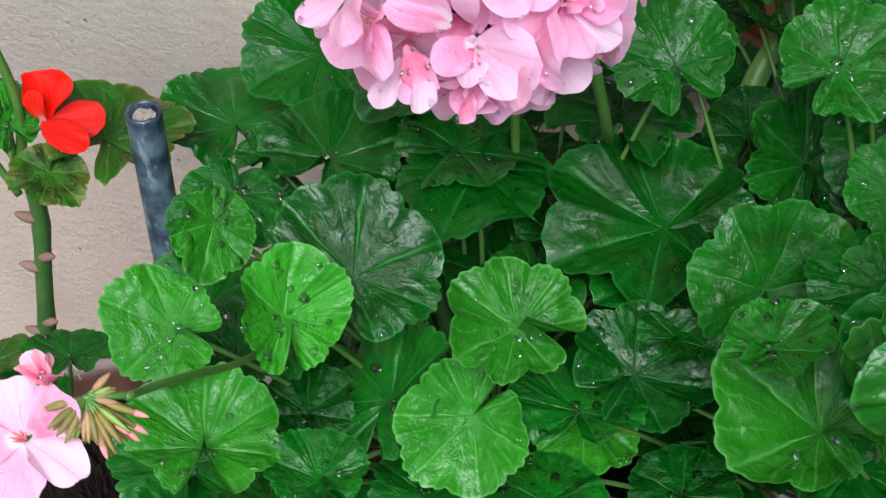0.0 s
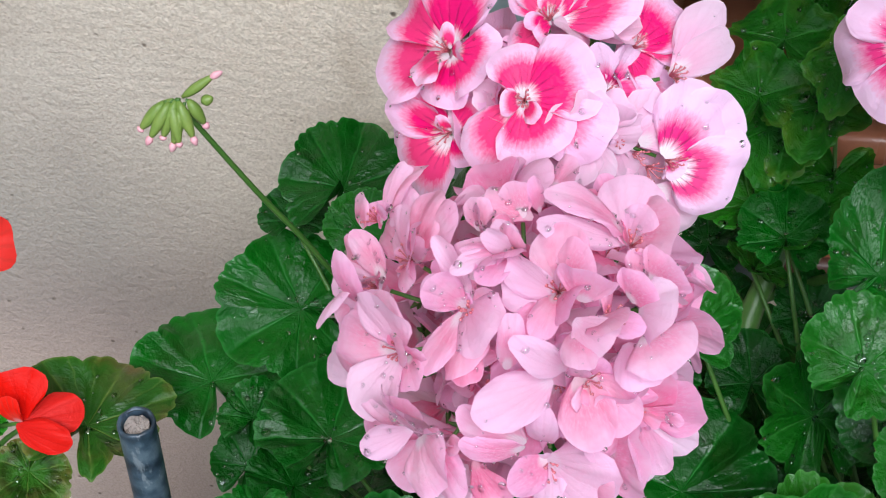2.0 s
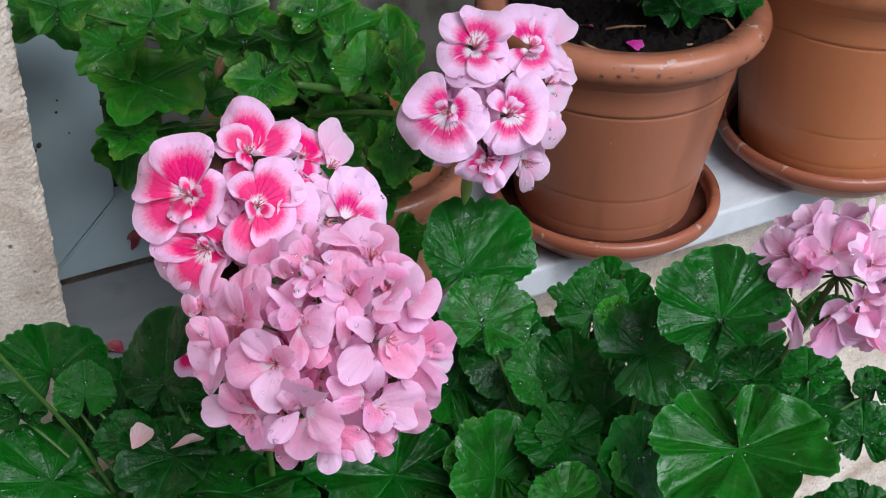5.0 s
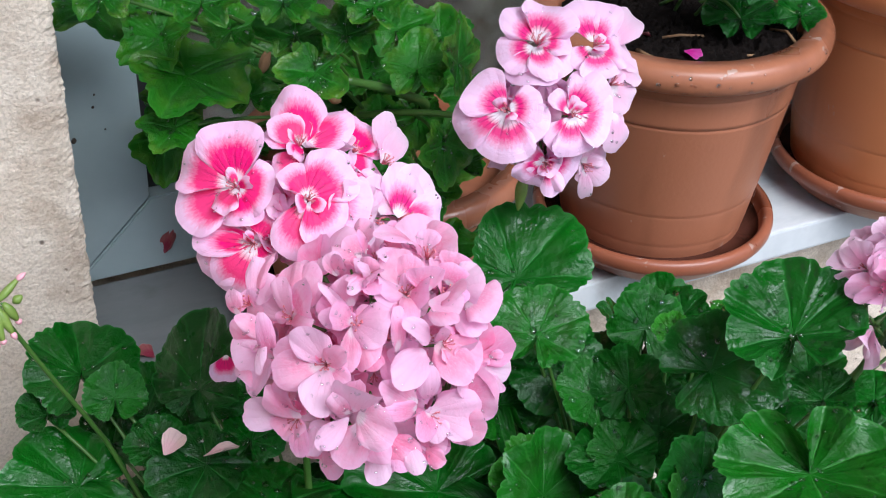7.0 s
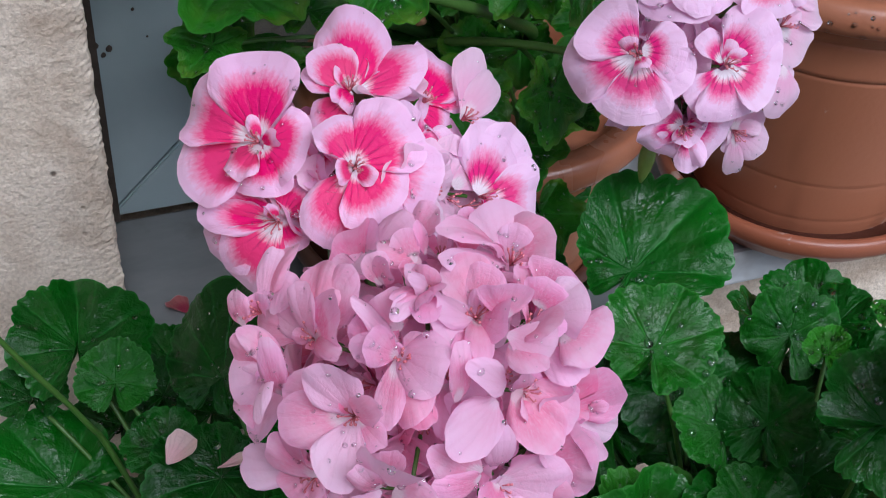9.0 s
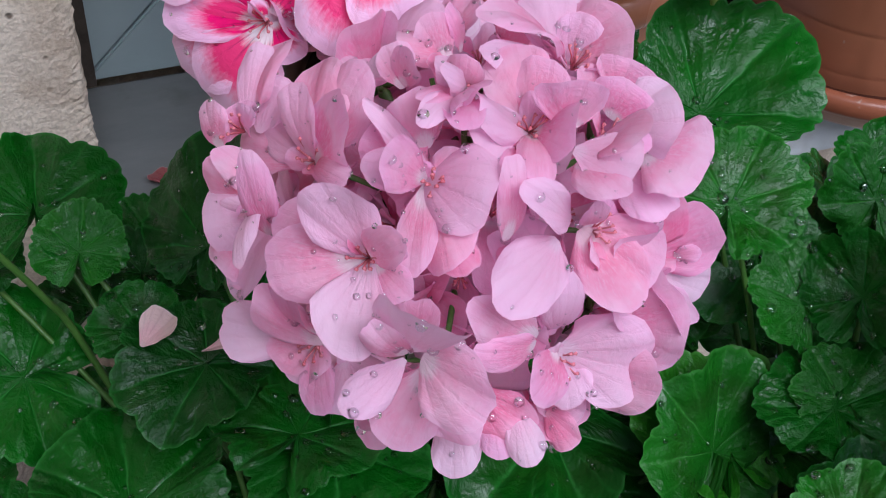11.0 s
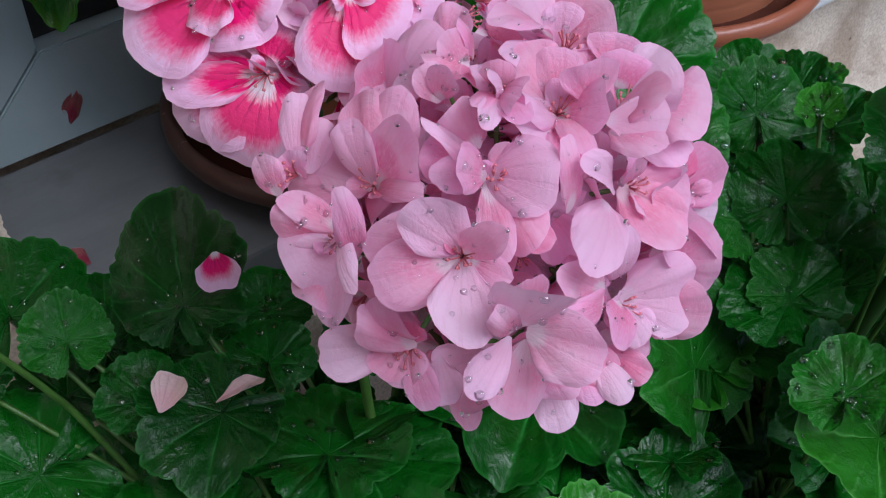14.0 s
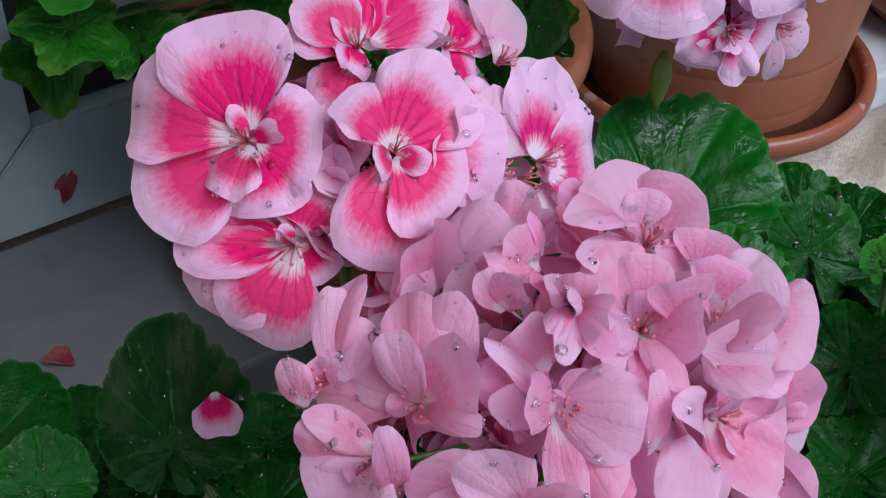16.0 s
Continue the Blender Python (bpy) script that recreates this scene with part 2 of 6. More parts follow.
bump(N_, L_, b_, val(N_, L_, "ADD", wear_, scuff_), 0.5, 0.0008)
PIPE = m_
FRAME = plain("window_frame_paint", (0.36, 0.45, 0.46), (0.45, 0.545, 0.55), 0.35, 12.0, 0.1, 0.0005)
GRIME_AND_SHADE = plain("grime_and_shade", (0.03, 0.022, 0.016), (0.11, 0.085, 0.065), 0.8, 60.0, 0.6, 0.002)
RUBBER_AND_SHADE = plain("dark_gasket_and_shade", (0.012, 0.012, 0.013), (0.03, 0.03, 0.03), 0.6, 40.0)


def terracotta(name, c1, c2, rough, lime_at=0.71):
    m, N, L, b = material(name, rough)
    big, fine = noise_tex(N, L, 9.0, 4.0), noise_tex(N, L, 260.0, 3.0)
    drip = noise_tex(N, L, 14.0, 3.0, stretch=(1.0, 1.0, 0.18))
    col = mix(N, L, big, c1, c2)
    col = mix(N, L, ramp(N, L, drip, (0.50, 0.0), (0.64, 0.75)), col, tuple(c * 0.6 for c in c1))
    lime = ramp(N, L, noise_tex(N, L, 75.0, 3.0, stretch=(1.0, 1.0, 0.5)), (lime_at, 0.0), (lime_at + 0.035, 0.6))
    col = mix(N, L, lime, col, (0.52, 0.40, 0.34))
    L.new(col, b.inputs["Base Color"])
    L.new(ramp(N, L, drip, (0.5, rough), (0.7, rough * 0.55)), b.inputs["Roughness"])
    bump(N, L, b, val(N, L, "ADD", fine, val(N, L, "MULTIPLY", lime, 1.5)), 0.3, 0.0006)
    return m


CLAY = terracotta("terracotta_plastic_brown", (0.37, 0.13, 0.064), (0.45, 0.18, 0.095), 0.42)
CLAY_WET = terracotta("terracotta_wet_saucer", (0.27, 0.082, 0.040), (0.35, 0.118, 0.062), 0.34, 0.64)
CLAY_WET_SHADED = terracotta("terracotta_wet_shaded", (0.055, 0.018, 0.011), (0.095, 0.032, 0.02), 0.25)
CLAY_RIM = terracotta("terracotta_limed_rim", (0.37, 0.13, 0.065), (0.45, 0.18, 0.095), 0.34, 0.655)
CLAY2 = terracotta("terracotta_orange", (0.56, 0.185, 0.066), (0.66, 0.26, 0.11), 0.42)
# Brown clay with the shade on the sill plant's saucer put into it.
CLAY4 = terracotta("terracotta_brown_shaded", (0.065, 0.028, 0.019), (0.10, 0.045, 0.03), 0.45)
# Clay darkened for the shadow on the low pots under the leaves.
CLAY3 = terracotta("terracotta_shaded_dark", (0.075, 0.034, 0.024), (0.12, 0.055, 0.038), 0.4)


def stucco():
    m, N, L, b = material("stucco_cream", 0.9, 0.0, 0.2)
    geo = N.new("ShaderNodeNewGeometry")
    sep = N.new("ShaderNodeSeparateXYZ")
    L.new(geo.outputs["Position"], sep.inputs[0])
    big = noise_tex(N, L, 3.2, 5.0)
    # grey that grows towards the left and the foot of the wall, and a pinkish splash of earth below it
    side = ramp(N, L, val(N, L, "MULTIPLY_ADD", sep.outputs[0], -4.0, 0.0), (0.0, 0.0), (1.0, 1.0))
    rise = val(N, L, "ADD", sep.outputs[2], val(N, L, "MULTIPLY", val(N, L, "SUBTRACT", big, 0.5), 0.3))
    col = mix(N, L, ramp(N, L, big, (0.35, 0.0), (0.7, 1.0)), (0.755, 0.645, 0.515), (0.845, 0.752, 0.628))
    greyish = ramp(N, L, val(N, L, "MULTIPLY", val(N, L, "SUBTRACT", 0.80, rise), 2.2), (0.0, 0.0), (1.0, 1.0))
    col = mix(N, L, val(N, L, "MULTIPLY", val(N, L, "MULTIPLY", side, greyish), 0.95), col, (0.25, 0.235, 0.222))
    earth = ramp(N, L, val(N, L, "MULTIPLY", val(N, L, "SUBTRACT", 0.46, rise), 5.0), (0.0, 0.0), (1.0, 0.8))
    col = mix(N, L, val(N, L, "MULTIPLY", side, earth), col, (0.54, 0.42, 0.365))
    col = mix(N, L, ramp(N, L, noise_tex(N, L, 6.0, 4.0), (0.56, 0.0), (0.72, 0.3)), col, (0.33, 0.25, 0.19))
    # brown weather stains beside the corner
    corner = ramp(N, L, val(N, L, "MULTIPLY_ADD", sep.outputs[0], 6.0, 1.0), (0.35, 0.0), (0.95, 1.0))
    col = mix(N, L, val(N, L, "MULTIPLY", corner, ramp(N, L, noise_tex(N, L, 22.0, 5.0), (0.46, 0.0), (0.66, 0.75))), col, (0.40, 0.29, 0.20))
    pits = N.new("ShaderNodeTexVoronoi")
    pits.inputs["Scale"].default_value = 55.0
    tc = N.new("ShaderNodeTexCoord")
    L.new(tc.outputs["Object"], pits.inputs["Vector"])
    pit = ramp(N, L, pits.outputs["Distance"], (0.05, 1.0), (0.12, 0.0))
    pit = val(N, L, "MULTIPLY", pit, ramp(N, L, noise_tex(N, L, 25.0, 1.0), (0.52, 0.0), (0.56, 1.0)))
    col = mix(N, L, val(N, L, "MULTIPLY", pit, 0.9), col, (0.16, 0.12, 0.09))
    speck = noise_tex(N, L, 420.0, 2.0)
    col = mix(N, L, ramp(N, L, speck, (0.40, 0.30), (0.56, 0.0)), col, (0.30, 0.24, 0.18))
    L.new(col, b.inputs["Base Color"])
    lump, fine = noise_tex(N, L, 150.0, 3.0, rough=0.5), noise_tex(N, L, 560.0, 3.0)
    worm = noise_tex(N, L, 78.0, 3.0)
    h = val(N, L, "ADD", val(N, L, "MULTIPLY", ramp(N, L, lump, (0.22, 0.0), (0.78, 1.0)), 1.0), val(N, L, "MULTIPLY", fine, 0.75))
    h = val(N, L, "ADD", h, val(N, L, "MULTIPLY", worm, 0.6))
    h = val(N, L, "SUBTRACT", h, val(N, L, "MULTIPLY", pit, 1.5))
    bump(N, L, b, h, 0.5, 0.0026)
    return m


STUCCO = stucco()


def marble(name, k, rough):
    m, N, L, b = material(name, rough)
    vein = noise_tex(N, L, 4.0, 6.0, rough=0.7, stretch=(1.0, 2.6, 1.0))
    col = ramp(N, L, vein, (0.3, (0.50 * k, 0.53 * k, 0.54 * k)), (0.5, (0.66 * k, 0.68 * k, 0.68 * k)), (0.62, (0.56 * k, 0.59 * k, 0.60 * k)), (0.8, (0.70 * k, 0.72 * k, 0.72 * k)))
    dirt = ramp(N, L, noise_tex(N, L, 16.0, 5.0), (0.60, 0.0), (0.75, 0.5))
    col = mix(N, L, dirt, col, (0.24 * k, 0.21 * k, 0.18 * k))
    L.new(col, b.inputs["Base Color"])
    bump(N, L, b, noise_tex(N, L, 160.0, 3.0), 0.12, 0.0006)
    return m


# The second is the same marble with shade put into its colour.
MARBLE, MARBLE_SHADED = marble("marble_white_grey", 1.0, 0.35), marble("marble_wet_shaded", 0.29, 0.28)
PAVING = plain("paving_wet_grey", (0.07, 0.065, 0.06), (0.13, 0.12, 0.105), 0.7, 8.0, 0.4, 0.002)

m_, N_, L_, b_ = material("water", 0.02)
clear_, gloss_, both_, edge_ = (N_.new("ShaderNode" + n) for n in ("BsdfTransparent", "BsdfGlossy", "MixShader", "Fresnel"))
clear_.inputs[0].default_value = (0.98, 0.99, 0.99, 1)
gloss_.inputs["Roughness"].default_value, edge_.inputs[0].default_value = 0.04, 1.5
for a_, k_ in ((edge_, 0), (clear_, 1), (gloss_, 2)):
    L_.new(a_.outputs[0], both_.inputs[k_])
L_.new(both_.outputs[0], N_["Material Output"].inputs[0])
WATER = m_
m_, N_, L_, b_ = material("window_glass", 0.03)
b_.inputs["Base Color"].default_value = (0.80, 0.86, 0.87, 1)
b_.inputs["Transmission Weight"].default_value, b_.inputs["IOR"].default_value = 1.0, 1.45
b_.inputs["Specular IOR Level"].default_value = 0.6
GLASS = m_


# ---- helpers for meshes ----
def part(name, bm, mat, parent=None, label="", smooth=True):
    me = bpy.data.meshes.new(name)
    bm.normal_update()
    bm.to_mesh(me)
    bm.free()
    me.materials.append(mat)
    if smooth:
        me.polygons.foreach_set("use_smooth", [True] * len(me.polygons))
    ob = new(name, me)
    ob.parent = parent
    return tagged(ob, label)


def from_rows(name, verts, faces, mat, parent=None, label="", uvs=None, smooth=True):
    me = bpy.data.meshes.new(name)
    me.from_pydata(verts, [], faces)
    if uvs is not None:
        layer = me.uv_layers.new(name="UVMap")
        idx = np.zeros(len(me.loops), dtype=np.int32)
        me.loops.foreach_get("vertex_index", idx)
        layer.data.foreach_set("uv", np.asarray(uvs, dtype=np.float32)[idx].ravel())
    me.materials.append(mat)
    if smooth:
        me.polygons.foreach_set("use_smooth", [True] * len(me.polygons))
    me.update()
    ob = new(name, me)
    ob.parent = parent
    return tagged(ob, label)


def box(x0, y0, z0, x1, y1, z1, bevel=0.0):
    bm = bmesh.new()
    bmesh.ops.create_cube(bm, size=1.0)
    for v in bm.verts:
        v.co = ((x0 + x1) / 2 + v.co.x * (x1 - x0), (y0 + y1) / 2 + v.co.y * (y1 - y0), (z0 + z1) / 2 + v.co.z * (z1 - z0))
    if bevel:
        bmesh.ops.bevel(bm, geom=bm.edges[:], offset=bevel, segments=2, affect="EDGES", profile=0.6)
    return bm


def tube(points, radii, sides=8):
    """A tapered tube along points, with closed ends."""
    pts = [Vector(p) for p in points]
    verts, faces = [], []
    side = Vector((1, 0, 0))
    for k, p in enumerate(pts):
        d = (pts[min(k + 1, len(pts) - 1)] - pts[max(k - 1, 0)]).normalized()
        side = (side - d * side.dot(d))
        side = side.normalized() if side.length > 1e-5 else d.orthogonal().normalized()
        up = d.cross(side)
        for a in range(sides):
            t = 2 * math.pi * a / sides
            verts.append(p + (side * math.cos(t) + up * math.sin(t)) * radii[k])
    for k in range(len(pts) - 1):
        for a in range(sides):
            b = (a + 1) % sides
            faces.append((k * sides + a, k * sides + b, (k + 1) * sides + b, (k + 1) * sides + a))
    faces.append(tuple(reversed(range(sides))))
    faces.append(tuple(range((len(pts) - 1) * sides, len(pts) * sides)))
    return verts, faces


def bend(a, b, sag, n=9, seed=0):
    """Points along a curved stalk from a to b that leaves a upwards."""
    a, b = Vector(a), Vector(b)
    rnd = random.Random(seed)
    mid = a.lerp(b, 0.55) + Vector((rnd.uniform(-1, 1) * sag * 0.4, rnd.uniform(-1, 1) * sag * 0.4, sag))
    return [a * (1 - t) ** 2 + mid * 2 * t * (1 - t) + b * t * t for t in [k / (n - 1) for k in range(n)]]


def lathe(profile, steps=64, wobble=0.0, seed=0):
    """A solid of revolution about z from (radius, height) pairs."""
    bm = bmesh.new()
    rnd = random.Random(seed)
    rings = []
    for r, z in profile:
        rings.append([bm.verts.new((r * math.cos(2 * math.pi * a / steps), r * math.sin(2 * math.pi * a / steps), z)) for a in range(steps)])
    for k in range(len(rings) - 1):
        for a in range(steps):
            b = (a + 1) % steps
            bm.faces.new((rings[k][a], rings[k][b], rings[k + 1][b], rings[k + 1][a]))
    bm.faces.new(list(reversed(rings[0])))
    bm.faces.new(rings[-1])
    return bm


# ---- the large structure ----
def structure(name, bm, mat, label, category, smooth=False):
    return tagged(part(name, bm, mat, None, "", smooth), label, category, kind="structure")


structure("floor", box(-6, -6, -0.3, 6, 6, -0.16), PAVING, "wet dark grey terrace floor below the pots", "floor")


def rough_corner_wall():
    """The stucco wall up to the window: its outer corner is ragged where the plaster has crumbled."""
    line = [(-4, 0), (-0.4, 0), (-0.06, 0), (-0.03, 0)] + [(-0.018 + 0.003 * k, 0) for k in range(5)] + [(-0.003, 0.0004), (-0.001, 0.0016), (0, 0.004)]
    line += [(0, 0.008 + 0.004 * k) for k in range(4)] + [(0, 0.06), (0, 0.28), (-4, 0.28)]
    levels = [-0.16, 0.2, 0.4] + [0.45 + 0.0022 * k for k in range(210)] + [0.95, 1.1, 1.6, 3.0]
    bm = bmesh.new()
    rows = []
    for z in levels:
        row = []
        for x, y in line:
            near = math.exp(-((abs(x) + y) / 0.012) ** 2) if 0.44 < z < 0.92 else 0.0
            p = Vector((x * 260, y * 260, z * 260))
            chip = noise.noise(p * 0.45) * 0.0015 + noise.noise(p * 1.7) * 0.0017
            row.append(bm.verts.new((x + chip * near, y - chip * near * 0.6, z)))
        rows.append(row)
    n = len(line)
    for k in range(len(rows) - 1):
        for a in range(n):
            b = (a + 1) % n
            bm.faces.new((rows[k][a], rows[k][b], rows[k + 1][b], rows[k + 1][a]))
    bm.faces.new(rows[-1])
    bm.faces.new(list(reversed(rows[0])))
    bmesh.ops.recalc_face_normals(bm, faces=bm.faces[:])
    return bm


structure("wall_left", rough_corner_wall(), STUCCO, "cream rough stucco wall with an earth-stained foot", "wall")
# Unseen wall, added to hold off sky light from the left.
structure("wall_side", box(-1.65, -3.2, -0.16, -1.55, -0.002, 3.0), STUCCO, "added unseen plain stucco wall that blocks light from the left", "wall")
structure("wall_below_window", box(0.0, -0.012, -0.16, 3.2, 0.28, 0.468, 0.004), STUCCO, "cream stucco wall below the window sill", "wall")
structure("wall_right", box(3.2, 0.0, -0.16, 6.0, 0.28, 3.0), STUCCO, "cream stucco wall beyond the window", "wall")
structure("wall_above", box(0.0, 0.001, 2.1, 3.2, 0.28, 3.0), STUCCO, "cream stucco wall above the window", "wall")
# Added out of view: cuts the light from overhead on sill and leaves.
structure("ceiling", box(-4, -0.85, 2.1, 6, 0.0, 2.25), STUCCO, "added unseen plain slab overhead that blocks sky light", "ceiling")
structure("wall_inside", box(-0.3, 0.9, -0.16, 3.5, 1.0, 3.0), STUCCO, "plain wall inside behind the window", "wall")
structure("wall_inside_left", box(-0.42, 0.281, -0.16, -0.31, 1.0, 3.0), STUCCO, "plain wall of the room behind the window", "wall")
structure("wall_inside_right", box(3.51, 0.281, -0.16, 3.6, 1.0, 3.0), STUCCO, "plain wall of the room behind the window", "wall")
structure("ceiling_inside", box(-0.43, 0.282, 3.001, 3.61, 1.01, 3.1), STUCCO, "plain ceiling of the room behind the window", "ceiling")
# First slab split off darker: shade under the plants put into its colour.
SLABS = ((0.002, 0.330, MARBLE_SHADED, "wet marble sill slab by the wall, darkened for plant shade"), (0.331, 1.06, MARBLE, "white-grey marble window sill slab, damp and stained"),
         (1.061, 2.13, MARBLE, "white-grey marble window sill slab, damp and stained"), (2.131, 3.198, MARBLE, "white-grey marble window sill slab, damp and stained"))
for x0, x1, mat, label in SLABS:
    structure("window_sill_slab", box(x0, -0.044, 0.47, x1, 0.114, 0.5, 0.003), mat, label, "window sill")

window = tagged(new("window_1"), "white metal window frame with mitred corners above the sill", "window", kind="structure")


def mitred(points, y0, y1):
    bm = bmesh.new()
    near = [bm.verts.new((x, y0, z)) for x, z in points]
    far = [bm.verts.new((x, y1, z)) for x, z in points]
    bm.faces.new(near)
    bm.faces.new(list(reversed(far)))
    n = len(points)
    for k in range(n):
        bm.faces.new((near[(k + 1) % n], near[k], far[k], far[(k + 1) % n]))
    bmesh.ops.recalc_face_normals(bm, faces=bm.faces[:])
    bmesh.ops.bevel(bm, geom=bm.edges[:], offset=0.0012, segments=2, affect="EDGES")
    return bm


W0, W1, Z0, Z1, JW = 0.004, 3.196, 0.502, 2.096, 0.068
part("window_frame", mitred([(W0, Z0 + 0.001), (W0 + JW, Z0 + JW), (W0 + JW, Z1 - JW), (W0, Z1)], 0.116, 0.17), FRAME, window, "white painted metal jamb", False)
part("window_frame", mitred([(W0 + 0.001, Z0), (W1 - 0.001, Z0), (W1 - JW, Z0 + JW - 0.001), (W0 + JW + 0.001, Z0 + JW - 0.001)], 0.116, 0.17), FRAME, window, "white painted metal bottom rail", False)
part("window_frame", mitred([(W1, Z0 + 0.001), (W1, Z1), (W1 - JW, Z1 - JW), (W1 - JW, Z0 + JW)], 0.116, 0.17), FRAME, window, "", False)
part("window_frame", mitred([(W0 + 0.001, Z1), (W0 + JW + 0.001, Z1 - JW), (W1 - JW - 0.001, Z1 - JW), (W1 - 0.001, Z1)], 0.116, 0.17), FRAME, window, "", False)
part("gasket", box(W0 + JW, 0.13, Z0 + JW, W0 + JW + 0.012, 0.16, Z1 - JW), RUBBER_AND_SHADE, window, "black rubber gasket", False)
part("gasket", box(W0 + JW + 0.012, 0.13, Z0 + JW, W1 - JW, 0.16, Z0 + JW + 0.012), RUBBER_AND_SHADE, window, "black rubber gasket", False)
# Thin strip added for the grime and the reveal's shadow beside the jamb.
part("grime_shade_strip", box(W0 - 0.003, 0.110, Z0, W0 + 0.008, 0.1155, Z1), GRIME_AND_SHADE, window, "added dark strip for grime and reveal shade in the corner", False)
for x, z, r in ((0.037, 0.657, 0.0013), (0.039, 0.667, 0.0010), (0.044, 0.637, 0.0008), (0.020, 0.632, 0.0026), (0.016, 0.628, 0.0020), (0.012, 0.635, 0.0024)):
    part("dirt", lathe([(r * 0.3, 0.0), (r, 0.0004), (r * 0.7, 0.0010), (r * 0.2, 0.0012)], 9), GRIME_AND_SHADE, window, "dark speck of dirt").matrix_local = pose(x, 0.1162, z, 90, 0, 20)
part("pane", box(W0 + JW + 0.012, 0.142, Z0 + JW + 0.012, W1 - JW, 0.148, Z1 - JW), GLASS, window, "dark window pane", False)


# ---- pots ----
def flower_pot(x, y, z, r_top, r_base, height, mat, label, soil_label, lip=0.012, drop=0.038, depth=0.022):
    """A round pot with a rolled rim, hoops and a hollow filled with soil."""
    pot = tagged(new("flower_pot"), label, "flower pot")
    pot.location = (x, y, z)
    ri = r_top - 0.012
    side = lambda h: r_base + (r_top - r_base) * h / height
    top = height - drop
    prof = [(r_base * 0.8, 0.0), (r_base - 0.003, 0.0), (r_base, 0.004)]
    # turned grooves in the wall: two low ones and two below the rim
    for share, cut in ((0.15, 0.12), (0.32, 0.18), (0.80, 0.9), (0.94, 1.0)):
        h = top * share
        prof += [(side(h - 0.004), h - 0.004), (side(h - 0.0012), h - 0.0012), (side(h) - 0.0011 * cut, h), (side(h + 0.001) + 0.0007 * cut, h + 0.001), (side(h + 0.004) + 0.0002, h + 0.004)]
    prof += [(side(top), top)]
    rim = []
    for k in range(9):
        a = -math.pi / 2 + math.pi * k / 8
        rim.append((r_top + 0.004 + lip * math.cos(a), height - drop * 0.48 + drop * 0.48 * math.sin(a)))
    inner = [(ri + 0.003, height - 0.002), (ri - 0.001, height - 0.012), (ri - 0.010, height - 0.06), (ri * 0.5, height - 0.062)]
    part("pot_body", lathe(prof + [(side(height - drop), height - drop + 0.004)], 72), mat, pot)
    part("rim", lathe([(side(height - drop) - 0.006, height - drop)] + rim + inner, 72), CLAY_RIM if mat == CLAY else mat, pot, "rolled rim with water marks")
    sv, sf = [(0, 0, height - depth)], []
    rnd = random.Random(round(x * 991))
    rings, steps = 26, 110
    for k in range(1, rings + 1):
        for a in range(steps):
            rr, t = (ri - 0.003) * k / rings, 2 * math.pi * a / steps
            sv.append((rr * math.cos(t), rr * math.sin(t), height - depth + rnd.uniform(-0.0045, 0.0035) - 0.004 * (k == rings)))
    for a in range(steps):
        sf.append((0, 1 + a, 1 + (a + 1) % steps))
    for k in range(rings - 1):
        for a in range(steps):
            b = (a + 1) % steps
            sf.append((1 + k * steps + a, 1 + (k + 1) * steps + a, 1 + (k + 1) * steps + b, 1 + k * steps + b))
    from_rows("soil", sv, sf, SOIL, pot, soil_label, smooth=False)
    return pot


def saucer(x, y, z, r, mat, label):
    dish = tagged(new("pot_saucer"), label, "saucer")
    dish.location = (x, y, z)
    part("dish", lathe([(r * 0.72, 0.0), (r * 0.78, 0.0008), (r * 0.84, 0.006), (r - 0.008, 0.019), (r - 0.007, 0.0205)], 72), mat, dish)
    # wet inside, darkened further for the shade within the rim
    part("wet_bottom", lathe([(r - 0.0095, 0.0220), (r - 0.012, 0.0200), (r * 0.80, 0.008), (r * 0.76, 0.0052), (r * 0.70, 0.005)], 72), CLAY_WET_SHADED, dish, "wet inside of the saucer, its shade put into the clay")
    part("rim", lathe([(r - 0.0095, 0.0196), (r - 0.004, 0.0200), (r - 0.0005, 0.0215), (r + 0.0012, 0.0245), (r + 0.0016, 0.0290), (r + 0.0008, 0.0325), (r - 0.0014, 0.0346), (r - 0.0045, 0.0350), (r - 0.0068, 0.0336), (r - 0.0082, 0.030), (r - 0.0098, 0.0215)], 72), mat, dish, "thick rounded rim with water stains")
    return dish


saucer(0.479, 0.004, 0.5005, 0.102, CLAY_WET, "brown terracotta saucer on the sill edge")
BROWN_POT = flower_pot(0.480, 0.007, 0.507, 0.108, 0.076, 0.206, CLAY, "brown terracotta-coloured flower pot with a rolled rim", "dark damp potting soil", 0.0095, 0.024, 0.009)
saucer(0.735, -0.005, 0.5005, 0.106, CLAY_WET, "orange-brown terracotta saucer on the sill")
flower_pot(0.735, -0.005, 0.507, 0.118, 0.084, 0.236, CLAY2, "orange terracotta flower pot beside the brown one", "dark potting soil")
saucer(0.218, 0.022, 0.5005, 0.108, CLAY4, "brown saucer under the sill plant, coloured as in shade")
flower_pot(0.222, 0.004, 0.507, 0.102, 0.078, 0.140, CLAY, "brown terracotta pot of the trailing geranium", "dark potting soil with dry leaves", 0.005, 0.02)
flower_pot(-0.165, -0.335, -0.16, 0.112, 0.085, 0.505, CLAY3, "tall terracotta pot of the red geranium, coloured as in shade", "black wet soil")
flower_pot(0.10, -0.30, -0.16, 0.115, 0.09, 0.53, CLAY3, "tall terracotta pot under the leaves, coloured as in shade", "black wet soil")
